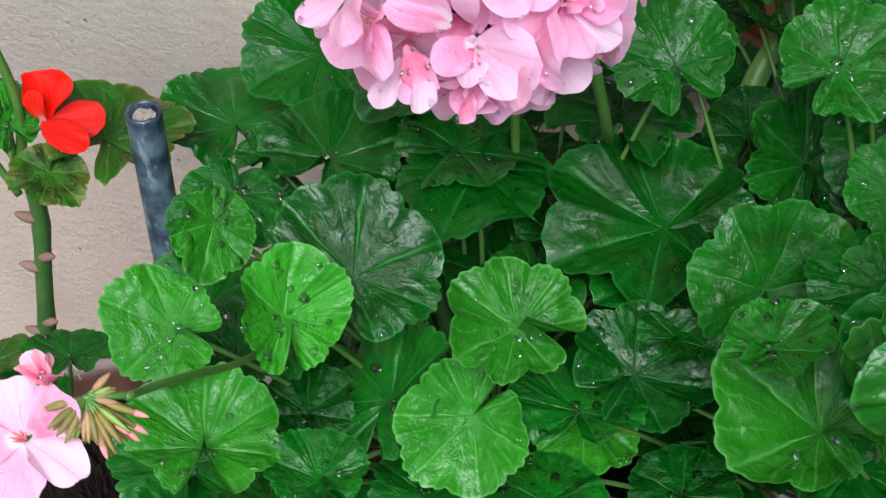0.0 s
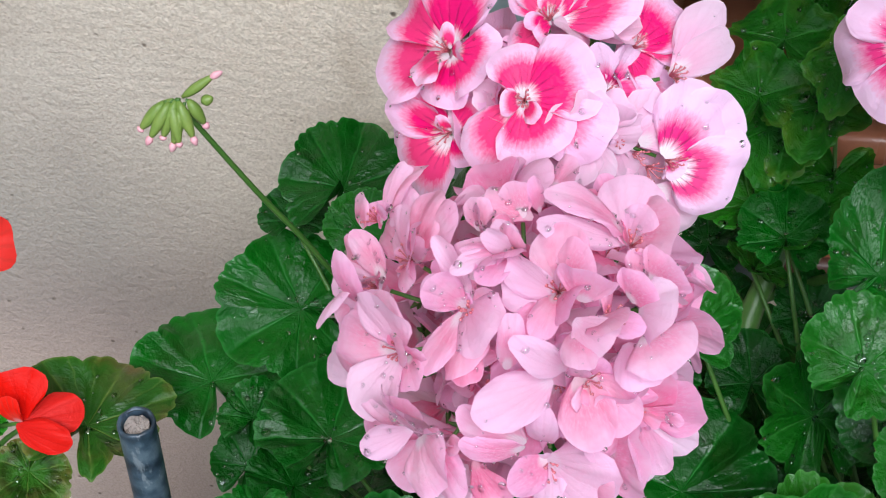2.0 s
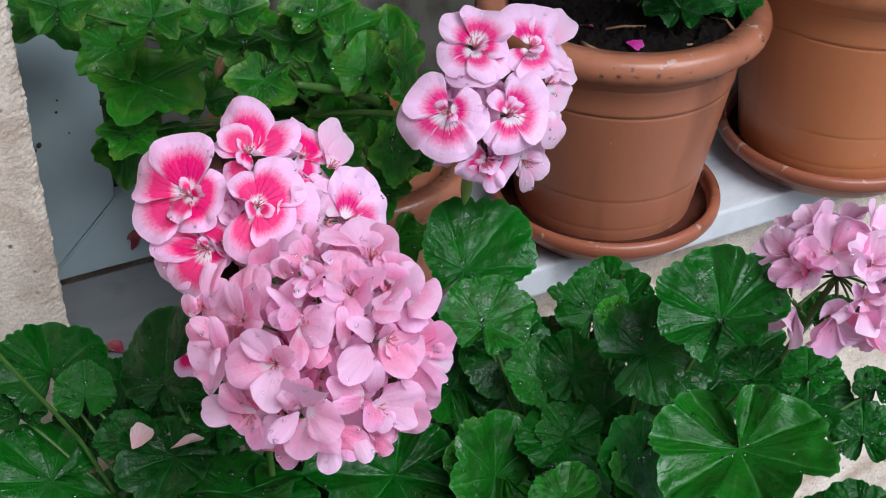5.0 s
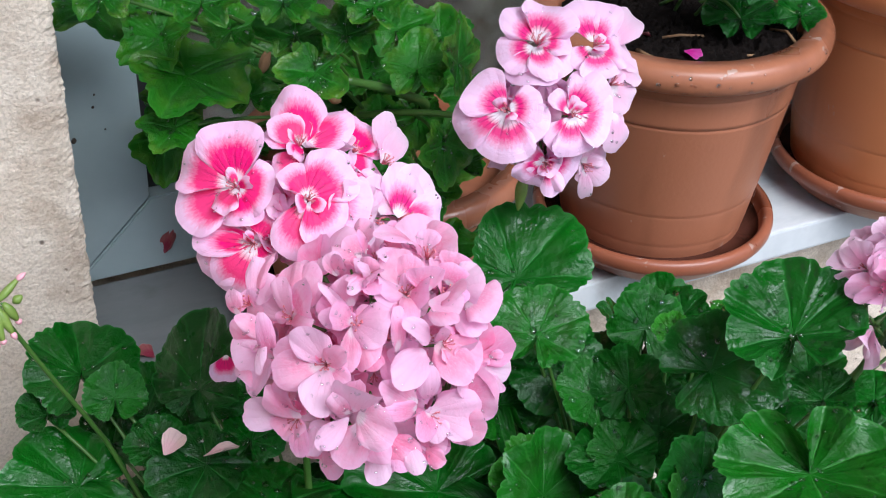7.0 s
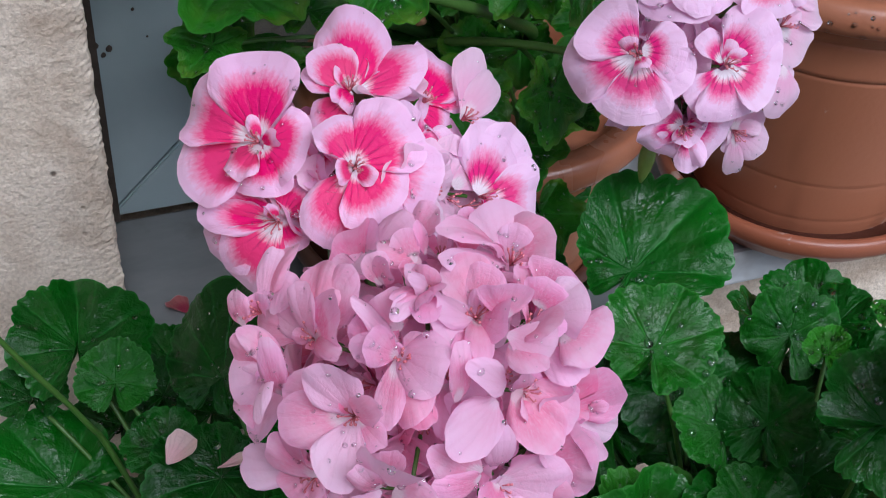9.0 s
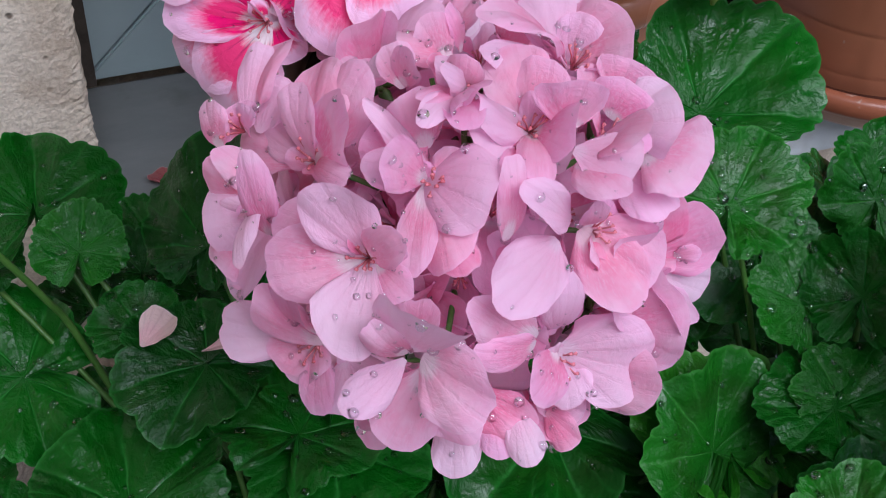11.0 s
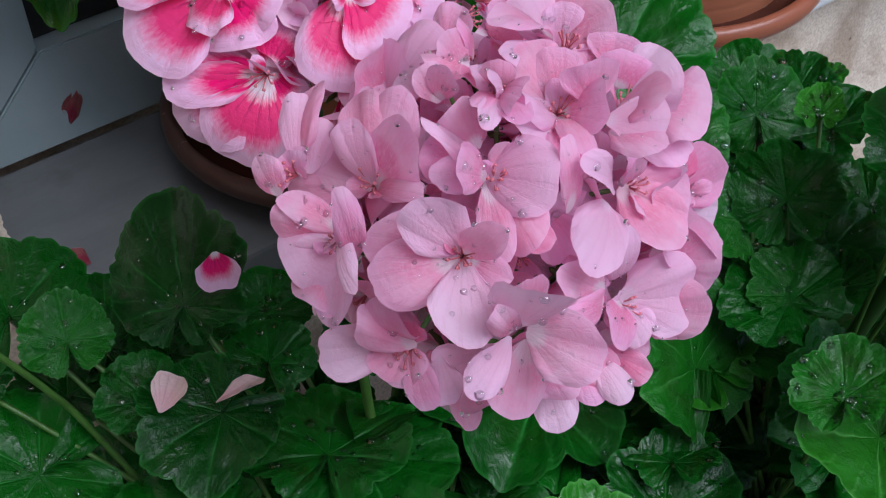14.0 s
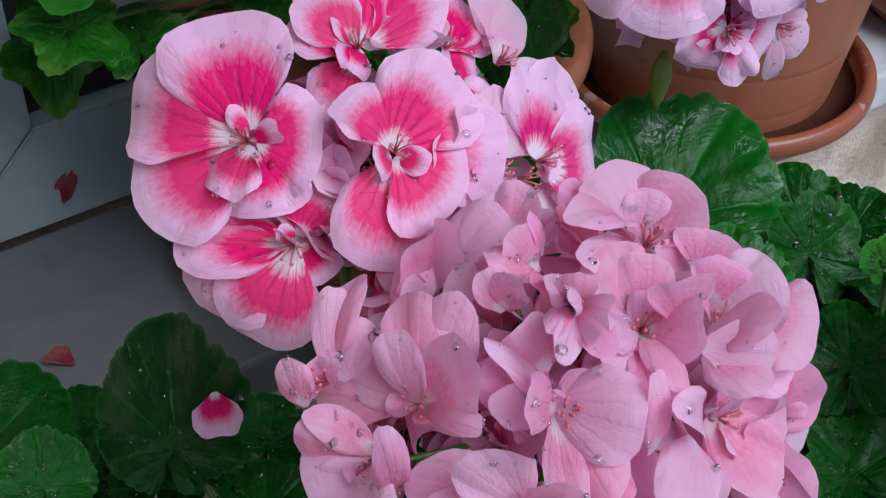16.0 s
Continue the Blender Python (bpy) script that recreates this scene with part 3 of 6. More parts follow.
flower_pot(0.36, -0.31, -0.16, 0.115, 0.09, 0.53, CLAY3, "tall terracotta pot under the leaves, coloured as in shade", "black wet soil")


# ---- plants ----
DROPS = {}


def plant(name, base, label):
    ob = tagged(new(name), label, "geranium", group="potted geraniums")
    ob.location = base
    DROPS[ob] = []
    return ob


def local(ob, p):
    return Vector(p) - ob.location


LEAF_COUNT = [0]


def leaf(owner, x, y, z, rx, ry, rz, r, off, kind, cup, wet=1.0):
    """One rounded, scalloped and pleated leaf: its stalk joins it at (x, y, z); local y points to its tip."""
    LEAF_COUNT[0] += 1
    rnd = random.Random(LEAF_COUNT[0] * 37)
    n_ang, n_ring = 180, 12
    ivy = owner == back
    lobes = 5 if ivy else 7
    ph = [rnd.uniform(0, 6.28) for _ in range(8)]
    amp_lobe = rnd.uniform(0.11, 0.18) if ivy else rnd.uniform(0.04, 0.10)
    amp_tooth = rnd.uniform(0.055, 0.075) if ivy else rnd.uniform(0.032, 0.052)
    teeth = lobes * 5
    pleat, wave = rnd.uniform(0.05, 0.10), rnd.uniform(0.05, 0.12)
    pleat *= min(1.7, max(1.0, r / 0.027))
    deep, sweep = rnd.uniform(0.6, 0.95), rnd.uniform(0.10, 0.26)
    lift, funnel = rnd.uniform(-0.12, 0.14), rnd.uniform(0.05, 0.16)
    off = min(max(off, 0.1), 0.45)
    verts, uvs, faces = [(0, 0, 0)], [(0.5, 0.5)], []
    for k in range(1, n_ring + 1):
        q = (k / n_ring) ** 0.85
        for a in range(n_ang):
            t = -math.pi + 2 * math.pi * (a + 0.5) / n_ang
            tw = t + 0.07 * math.sin(2 * t + ph[5]) + 0.04 * math.sin(3 * t + ph[6])
            edge = off * math.cos(t) + math.sqrt(1 - (off * math.sin(t)) ** 2)
            edge *= 1 + amp_lobe * (math.cos(lobes * tw) if ivy else 1.9 * (abs(math.cos(lobes * tw / 2)) ** 0.8 - 0.72)) + 0.04 * math.sin(2 * t + ph[0]) + 0.03 * math.sin(3 * t + ph[1])
            edge *= 1 + amp_tooth * (abs(math.cos(teeth * tw / 2)) - 0.6) * (0.75 + 0.5 * math.sin(4 * t + ph[7]))
            gap = math.exp(-(((math.pi - abs(t)) / sweep) ** 2))
            edge *= 1 - deep * gap
            d = r * edge * q
            swing = math.sin(lobes * tw / 2)
            h = cup * q * q * 1.2 + funnel * q + pleat * q ** 2 * swing ** 2 - 0.035 * q * math.exp(-((swing / 0.16) ** 2))
            h += wave * q ** 2.4 * (math.sin(2 * t + ph[2]) + 0.6 * math.sin(3 * t + ph[3]) + 0.4 * math.sin(5 * t + ph[4]))
            # the blade is blistered between its veins
            spot = Vector((edge * q * math.sin(t) * 3.2 + ph[1] * 9, edge * q * math.cos(t) * 3.2 + ph[2] * 9, ph[3] * 9))
            h += q * (0.075 * noise.noise(spot) + 0.035 * noise.noise(spot * 2.6))
            h += lift * math.exp(-(((math.pi - abs(t)) / 0.5) ** 2)) * q * (1 if t > 0 else -1)
            h -= 0.13 * q ** 3.5
            verts.append((d * math.sin(t), d * math.cos(t), h * r))
            u = tw * lobes / 7
            uvs.append((0.5 + 0.5 * q * math.sin(u), 0.5 + 0.5 * q * math.cos(u)))
    for a in range(n_ang):
        faces.append((0, 1 + (a + 1) % n_ang, 1 + a))
    for k in range(n_ring - 1):
        for a in range(n_ang):
            b = (a + 1) % n_ang
            faces.append((1 + k * n_ang + a, 1 + k * n_ang + b, 1 + (k + 1) * n_ang + b, 1 + (k + 1) * n_ang + a))
    ob = from_rows("leaf", verts, faces, SILL_LEAF if ivy else (LEAF, YOUNG, AGED, MID)[kind], owner, uvs=uvs)
    m = pose(x, y, z, rx, ry, rz)
    ob.matrix_local = Matrix.Translation(-owner.location) @ m
    # its stalk
    if owner == red:
        foot = Vector((-0.208, -0.25, max(0.37, min(z - 0.03, 0.53)))) if z > 0.505 else Vector((-0.19 + rnd.uniform(-0.02, 0.02), -0.30, 0.335))
    else:
        foot = owner.location + Vector((rnd.uniform(-0.02, 0.02), rnd.uniform(-0.02, 0.02), rnd.uniform(0.0, 0.04)))
    top = Vector((x, y, z)) - m.to_3x3() @ Vector((0, 0, 0.0012))
    pts = bend(foot, top, 0.02 if owner == red else 0.03, 9, LEAF_COUNT[0])
    v, f = tube([p - owner.location for p in pts], [0.0016 - 0.0005 * k / 8 for k in range(9)], 7)
    from_rows("leaf_stalk", v, f, STALK, owner)
    # rain drops on it, a few large and many fine
    for _ in range(int(rnd.randint(8, 34) * wet)):
        k = 1 + (rnd.randint(2, n_ring) - 2) * n_ang + rnd.randrange(n_ang)
        DROPS[owner].append((m @ Vector(verts[k]), m.to_3x3() @ Vector((0, 0, 1)), min(0.0006 + rnd.expovariate(1700), 0.0024)))


def drops(owner):
    """All the rain drops on a plant."""
    verts, faces = [], []
    for p, n, r in DROPS[owner]:
        turn = n.to_track_quat("Z", "Y").to_matrix()
        base = len(verts)
        for k in range(4):
            e = math.pi / 2 * k / 4
            for a in range(9):
                t = 2 * math.pi * a / 9
                verts.append(p - owner.location + turn @ Vector((r * math.cos(e) * math.cos(t), r * math.cos(e) * math.sin(t), r * 0.5 * math.sin(e))))
        top = len(verts)
        verts.append(p - owner.location + turn @ Vector((0, 0, r * 0.5)))
        for k in range(3):
            for a in range(9):
                b = (a + 1) % 9
                faces.append((base + k * 9 + a, base + k * 9 + b, base + (k + 1) * 9 + b, base + (k + 1) * 9 + a))
        for a in range(9):
            faces.append((base + 27 + a, base + 27 + (a + 1) % 9, top))
        faces.append(tuple(base + a for a in reversed(range(9))))
    ob = from_rows("rain_water", verts, faces, WATER, owner, "clear rain drops")
    ob["kind"] = "stuff"


def petal_rows(length, width, cup, curl, ruffle, seed, verts, uvs, faces, turn):
    """One rounded petal, from its narrow claw at the origin along y, added to the rows; v runs from claw to edge."""
    rnd = random.Random(seed)
    n, m = 9, 25
    base = len(verts)
    p1, p2, p3 = (rnd.uniform(0, 6.28) for _ in range(3))
    notch, lean = rnd.choice((0.0, 0.03, 0.10)), rnd.uniform(-0.14, 0.14)
    middle = rnd.uniform(0.56, 0.64)
    for j in range(n):
        v = (j / (n - 1)) ** 0.9
        for i in range(m):
            u = i / (m - 1) * 2 - 1
            f = math.pi * 0.80 * u
            rim = 1 + 0.025 * math.sin(5 * f + p3) + 0.02 * math.sin(9 * f + p1)
            ex = width * 0.5 * math.sin(f) * rim
            ey = length * (middle + (1 - middle) * math.cos(f) * rim - notch * math.exp(-(f / 0.35) ** 2))
            x, y = 0.05 * width * u * (1 - v) + ex * v, ey * v
            a, b = x / (width * 0.5), y / length
            h = cup * length * a * a * 0.5 + curl * length * b * b
            h += ruffle * length * v * v * (math.sin(2.2 * f + p1) + 0.6 * math.sin(4.3 * f + p2)) * 0.5
            verts.append(turn @ Vector((x + lean * length * b * b, y, h)))
            uvs.append((i / (m - 1), v))
    for j in range(n - 1):
        for i in range(m - 1):
            a = base + j * m + i
            faces.append((a, a + 1, a + m + 1, a + m))


FLOWERS = [0]


def floret(owner, head, centre, normal, size, petals, mat, open_angle=28, spin=0.0, inner=0, wide=None):
    """One flower of a head: petals round a centre, with stamens and its thin stalk."""
    FLOWERS[0] += 1
    rnd = random.Random(FLOWERS[0] * 101)
    verts, uvs, faces = [], [], []
    wide = wide or {RED: 1.2, RED_PALE: 1.2, BICOLOUR: 1.16}.get(mat, 1.0)
    total = petals + inner
    for k in range(total):
        is_in = k >= petals
        count = inner if is_in else petals
        a = spin + 360 * (k % count) / count + rnd.uniform(-9, 9) + (36 if is_in else 0)
        lift = open_angle + (rnd.uniform(-8, 10) if mat == BICOLOUR else rnd.uniform(-14, 22)) + (30 if is_in else 0)
        ln = size * rnd.uniform(0.9, 1.08) * (0.56 if is_in else 1.0)
        turn = pose(0, 0, 0.0004 * (k % 2) + (0.0015 if is_in else 0), 0, 0, a).to_3x3() @ pose(0, 0, 0, lift, rnd.uniform(-22, 22), 0).to_3x3()
        petal_rows(ln, ln * wide * rnd.uniform(0.64, 0.88) * (0.72 if is_in else 1.0), rnd.uniform(-0.25, 0.36), -rnd.uniform(0.0, 0.36), rnd.uniform(0.07, 0.2), FLOWERS[0] * 17 + k, verts, uvs, faces, turn)
    ob = from_rows("flower", verts, faces, mat, head, uvs=uvs)
    q = Vector(normal).normalized().to_track_quat("Z", "Y").to_matrix().to_4x4()
    m = Matrix.Translation(Vector(centre)) @ q
    ob.matrix_local = Matrix.Translation(-owner.location) @ m
    for _ in range(rnd.randint(7, 16)):
        p = Vector(rnd.choice(verts))
        if p.length > size * 0.45:
            DROPS[owner].append((m @ p, (m.to_3x3() @ Vector((0, 0, 1)) + Vector((0, 0, 0.4))).normalized(), min(0.0005 + rnd.expovariate(2200), 0.0016)))
    return m


def flower_head(owner, hub, rows, size, mat, label, stalk_from, petals=5, inner=0, opening=(14, 44)):
    """A round head of flowers on one long stalk. rows: centre and normal of each flower."""
    verts, faces = [], []

    def add(v, f):
        b = len(verts)
        verts.extend(v)
        faces.extend(tuple(i + b for i in g) for g in f)

    add(*tube([p - owner.location for p in bend(stalk_from, hub, 0.02, 10, 5)], [0.0026 - 0.00008 * k for k in range(10)], 8))
    for c, n, s, *_ in rows:
        c, n = Vector(c), Vector(n).normalized()
        start = Vector(hub)
        mid = start.lerp(c - n * 0.006, 0.6) + Vector((0, 0, 0.004))
        pts = [start * (1 - t) ** 2 + mid * 2 * t * (1 - t) + (c - n * 0.001) * t * t for t in (0, 0.2, 0.4, 0.6, 0.8, 0.95, 1.0)]
        add(*tube([p - owner.location for p in pts], [0.0009, 0.0008, 0.0008, 0.0008, 0.0009, 0.0018, 0.0008], 6))
        # the five narrow green sepals behind the petals
        turn = n.to_track_quat("Z", "Y").to_matrix()
        for j in range(5):
            a = 1.2566 * j + c.x * 900
            out = turn @ Vector((math.cos(a), math.sin(a), -0.15))
            add(*tube([c - n * 0.001 - owner.location, c + out * 0.0035 - n * 0.001 - owner.location, c + out * 0.007 - n * 0.0005 - owner.location], [0.0006, 0.0011, 0.0003], 5))
    head = from_rows("flower_head", verts, faces, STALK, owner, label)
    sv, sf = [], []
    for k, (c, n, s, *other) in enumerate(rows):
        rnd = random.Random(k * 7 + round(hub[0] * 1000))
        m = floret(owner, head, c, n, size * s, rnd.choice((petals, petals, petals + 1)), other[0] if other else mat, rnd.uniform(*opening), rnd.uniform(0, 72), inner if rnd.random() < 0.55 else 0)
        for j in range(6):
            a = 1.05 * j + rnd.uniform(0, 0.5)
            tip = Vector((0.0018 * math.cos(a), 0.0018 * math.sin(a), size * 0.20))
            v, f = tube([m @ Vector((0, 0, 0)) - owner.location, m @ (tip * 0.6 + Vector((0, 0, 0.001))) - owner.location, m @ tip - owner.location], [0.0003, 0.00022, 0.00045], 5)
            b = len(sv)
            sv.extend(v)
            sf.extend(tuple(i + b for i in g) for g in f)
    from_rows("stamen", sv, sf, STAMEN, head, "reddish stamens")["kind"] = "stuff"
    return head


front = plant("geranium_plant", (0.06, -0.29, 0.36), "pale pink geranium with wet scalloped leaves in a pot")
right = plant("geranium_plant", (0.27, -0.29, 0.36), "geranium with glossy wet leaves and pink flowers")
red = plant("geranium_plant", (-0.213, -0.27, 0.38), "red geranium with yellowing leaves before the wall")
back = plant("geranium_plant", (0.235, 0.025, 0.62), "trailing geranium in a pot on the sill")
potted = plant("geranium_plant", (0.49, 0.03, 0.68), "small geranium in the brown pot")

for row in (
    (-0.102, -0.195, 0.525, 10, 4, 30, 0.0385, 0.18, 0, 0.10),
    (-0.053, -0.176, 0.568, 8, -22, 76, 0.0382, 0.19, 0, 0.05),
    (-0.024, -0.250, 0.563, 3, 4, -4, 0.0362, 0.26, 0, 0.10),
    (0.015, -0.214, 0.593, -1, -13, 93, 0.0300, 0.20, 0, 0.08),
    (-0.006, -0.191, 0.594, 14, -3, 13, 0.0186, 0.22, 0, 0.10),
    (-0.022, -0.159, 0.613, 32, 5, -12, 0.0184, 0.15, 3, 0.10),
    (-0.035, -0.131, 0.613, 10, 6, -11, 0.0348, 0.15, 0, 0.05),
    (-0.060, -0.146, 0.602, 8, 6, 1, 0.0180, 0.19, 0, 0.05),
    (0.028, -0.161, 0.604, 37, -17, -46, 0.0339, 0.45, 0, 0.10),
):
    leaf(front, *row)
for row in (
    (0.041, -0.249, 0.581, -8, 4, -39, 0.0348, 0.19, 0, 0.05),
    (0.092, -0.264, 0.551, -10, 0, -34, 0.0268, 0.24, 0, 0.05),
    (0.052, -0.254, 0.575, -5, -3, 175, 0.0369, 0.15, 0, 0.10),
    (0.018, -0.339, 0.581, 34, 11, 9, 0.0368, 0.20, 0, 0.12),
    (-0.040, -0.320, 0.600, -13, -13, -174, 0.0245, 0.37, 0, 0.10),
    (-0.033, -0.355, 0.618, -45, -44, -148, 0.0193, 0.25, 1, 0.20),
    (-0.039, -0.393, 0.592, 21, -25, 90, 0.0238, 0.25, 1, 0.08),
    (0.004, -0.380, 0.596, 49, 28, 41, 0.0253, 0.15, 1, 0.30),
    (0.092, -0.347, 0.576, 16, -16, 77, 0.0276, 0.13, 1, 0.35),
):
    leaf(front, *row)
for row in (
    (0.141, -0.339, 0.550, 9, 16, -40, 0.0308, 0.18, 0, 0.25),
    (0.079, -0.374, 0.547, -27, -26, 156, 0.0278, 0.26, 1, 0.25),
    (0.122, -0.343, 0.521, -21, -6, -166, 0.0249, 0.13, 1, 0.20),
    (-0.018, -0.425, 0.562, 7, 11, 21, 0.0300, 0.15, 1, 0.15),
    (0.028, -0.421, 0.550, 4, 6, 42, 0.0204, 0.17, 0, 0.15),
    (0.040, -0.366, 0.536, 23, -29, -12, 0.0333, 0.15, 0, 0.10),
    (0.005, -0.377, 0.530, 3, 7, 19, 0.0211, 0.15, 0, 0.10),
    (0.141, -0.260, 0.561, 7, -12, 74, 0.0480, 0.15, 0, 0.15),
    (0.196, -0.293, 0.569, 23, -9, 5, 0.0316, 0.15, 1, 0.25),
):
    leaf(front, *row)
for row in (
    (0.135, -0.218, 0.622, 34, -18, 27, 0.0285, 0.23, 3, 0.05),
    (0.112, -0.210, 0.581, -12, -3, 9, 0.0376, 0.15, 0, 0.05),
    (0.087, -0.288, 0.545, 3, 1, -179, 0.0255, 0.15, 0, 0.10),
    (0.169, -0.382, 0.531, -9, -6, 9, 0.0227, 0.15, 0, 0.10),
    (0.115, -0.395, 0.526, -20, -1, 13, 0.0258, 0.15, 0, 0.10),
    (-0.074, -0.217, 0.525, 5, 8, -11, 0.0198, 0.15, 0, 0.10),
    (-0.078, -0.229, 0.499, 22, 8, -12, 0.0207, 0.15, 0, 0.10),
    (0.006, -0.425, 0.531, -17, 8, 19, 0.0223, 0.15, 0, 0.10),
    (0.062, -0.388, 0.501, -10, 3, 16, 0.0275, 0.15, 0, 0.10),
):
    leaf(front, *row)
for row in (
    (-0.029, -0.368, 0.549, 12, 9, 21, 0.0198, 0.15, 0, 0.10),
    (-0.062, -0.325, 0.528, 8, 6, 40, 0.0300, 0.15, 0, 0.10),
    (-0.052, -0.372, 0.515, -6, 9, -30, 0.0290, 0.15, 0, 0.10),
    (-0.020, -0.345, 0.540, 12, -6, 120, 0.0280, 0.15, 0, 0.10),
    (0.010, -0.300, 0.535, 6, 8, 80, 0.0300, 0.15, 0, 0.10),
    (0.095, -0.241, 0.530, 2, -2, 11, 0.0309, 0.15, 0, 0.10),
    (0.164, -0.283, 0.510, 1, -6, 8, 0.0349, 0.15, 0, 0.10),
    (0.179, -0.159, 0.499, 13, -7, 5, 0.0337, 0.15, 0, 0.10),
    (0.067, -0.272, 0.521, -6, -1, -18, 0.0361, 0.15, 0, 0.10),
    (0.144, -0.278, 0.541, -8, -6, -22, 0.0392, 0.15, 0, 0.10),
    (0.032, -0.233, 0.530, -2, 1, -16, 0.0266, 0.15, 0, 0.10),
    (-0.032, -0.184, 0.539, 11, 5, -13, 0.0237, 0.15, 0, 0.10),
    (-0.051, -0.239, 0.500, -5, 6, -13, 0.0267, 0.15, 0, 0.10),
):
    leaf(front, *row)
for row in (
    (0.004, -0.111, 0.550, 6, 12, -23, 0.0228, 0.15, 0, 0.10),
    (0.052, -0.182, 0.570, 4, 7, -28, 0.0210, 0.15, 0, 0.10),
    (0.037, -0.152, 0.580, 4, 9, -26, 0.0189, 0.15, 0, 0.10),
    (0.243, -0.083, 0.618, 56, 10, -6, 0.0167, 0.15, 0, 0.10),
    (0.163, -0.253, 0.555, 3, -2, -27, 0.0285, 0.15, 0, 0.10),
    (0.218, -0.219, 0.567, 57, -24, -57, 0.0267, 0.15, 3, 0.10),
    (0.074, -0.141, 0.554, 10, 6, -31, 0.0221, 0.15, 0, 0.10),
    (0.026, -0.131, 0.550, 4, 10, -28, 0.0204, 0.15, 0, 0.10),
    (-0.019, -0.106, 0.530, 5, 13, -25, 0.0260, 0.15, 0, 0.10),
):
    leaf(front, *row)
for row in (
    (0.015, -0.080, 0.540, 6, 11, -25, 0.0243, 0.15, 0, 0.10),
    (0.045, -0.172, 0.540, 2, 7, -31, 0.0226, 0.15, 0, 0.10),
):
    leaf(front, *row)
for row in (
    (0.199, -0.226, 0.582, 49, 5, 18, 0.0322, 0.15, 3, 0.25),
    (0.202, -0.260, 0.662, 26, 13, -38, 0.0271, 0.21, 3, 0.10),
    (0.215, -0.377, 0.583, 21, -19, 68, 0.0319, 0.47, 1, 0.30),
    (0.234, -0.385, 0.618, 43, 25, 35, 0.0266, 0.15, 1, 0.15),
    (0.235, -0.313, 0.599, 19, -12, 2, 0.0197, 0.15, 3, 0.10),
    (0.234, -0.278, 0.618, 34, -11, 1, 0.0217, 0.15, 3, 0.10),
    (0.209, -0.221, 0.674, 30, 14, -61, 0.0360, 0.50, 0, 0.05),
    (0.236, -0.219, 0.620, 6, -7, -29, 0.0287, 0.15, 0, 0.10),
    (0.362, -0.173, 0.566, 25, -10, -33, 0.0285, 0.15, 0, 0.20),
):
    leaf(right, *row)
for row in (
    (0.335, -0.164, 0.559, 23, 25, 13, 0.0201, 0.15, 0, 0.10),
    (0.403, -0.191, 0.570, 12, -12, -35, 0.0095, 0.15, 1, 0.10),
    (0.280, -0.376, 0.721, 18, -12, -30, 0.0351, 0.21, 0, 0.20),
    (0.260, -0.343, 0.679, 28, 32, -90, 0.0321, 0.20, 0, 0.10),
    (0.237, -0.241, 0.609, -5, -33, 62, 0.0301, 0.12, 0, 0.10),
    (0.251, -0.288, 0.627, 55, -18, -49, 0.0231, 0.15, 0, 0.15),
    (0.265, -0.422, 0.671, -5.5, 12.7, 154, 0.0450, 0.17, 3, 0.20),
    (0.300, -0.388, 0.680, 10, -11, -39, 0.0176, 0.15, 0, 0.20),
    (0.189, -0.303, 0.577, 51, 21, -2, 0.0347, 0.15, 3, 0.15),
):
    leaf(right, *row)
for row in (
    (0.230, -0.314, 0.599, 6, -13, 7, 0.0263, 0.16, 0, 0.10),
    (0.243, -0.371, 0.632, -36, -38, 145, 0.0282, 0.13, 0, 0.15),
    (0.220, -0.346, 0.577, 46, 10, -15, 0.0244, 0.15, 0, 0.10),
    (0.267, -0.303, 0.599, 18, -7, -34, 0.0249, 0.15, 0, 0.10),
    (0.328, -0.321, 0.599, 11, -10, -37, 0.0325, 0.15, 0, 0.10),
    (0.407, -0.339, 0.578, 22, -13, -40, 0.0299, 0.15, 0, 0.10),
    (0.391, -0.342, 0.660, 15, -24, -61, 0.0140, 0.15, 0, 0.10),
    (0.281, -0.376, 0.580, 4, -10, -36, 0.0272, 0.15, 0, 0.10),
    (0.255, -0.235, 0.549, 18, -5, -31, 0.0272, 0.15, 0, 0.10),
):
    leaf(right, *row)
for row in (
    (0.279, -0.279, 0.597, 13, -9, -48, 0.0191, 0.15, 0, 0.30),
    (0.317, -0.213, 0.597, 54, 9, -26, 0.0256, 0.15, 3, 0.10),
    (0.192, -0.372, 0.619, 11, -12, -48, 0.0196, 0.15, 3, 0.20),
    (0.219, -0.299, 0.569, 10, -8, -45, 0.0295, 0.15, 3, 0.10),
    (0.157, -0.325, 0.561, -17, -6, -42, 0.0202, 0.15, 0, 0.10),
    (0.253, -0.320, 0.599, 15, -10, -49, 0.0157, 0.15, 0, 0.30),
    (0.294, -0.266, 0.639, 24, -8, -50, 0.0114, 0.15, 1, 0.30),
    (0.445, -0.314, 0.620, 4, -12, -41, 0.0166, 0.15, 0, 0.10),
    (0.446, -0.358, 0.548, 47, -14, -41, 0.0225, 0.15, 0, 0.10),
):
    leaf(right, *row)
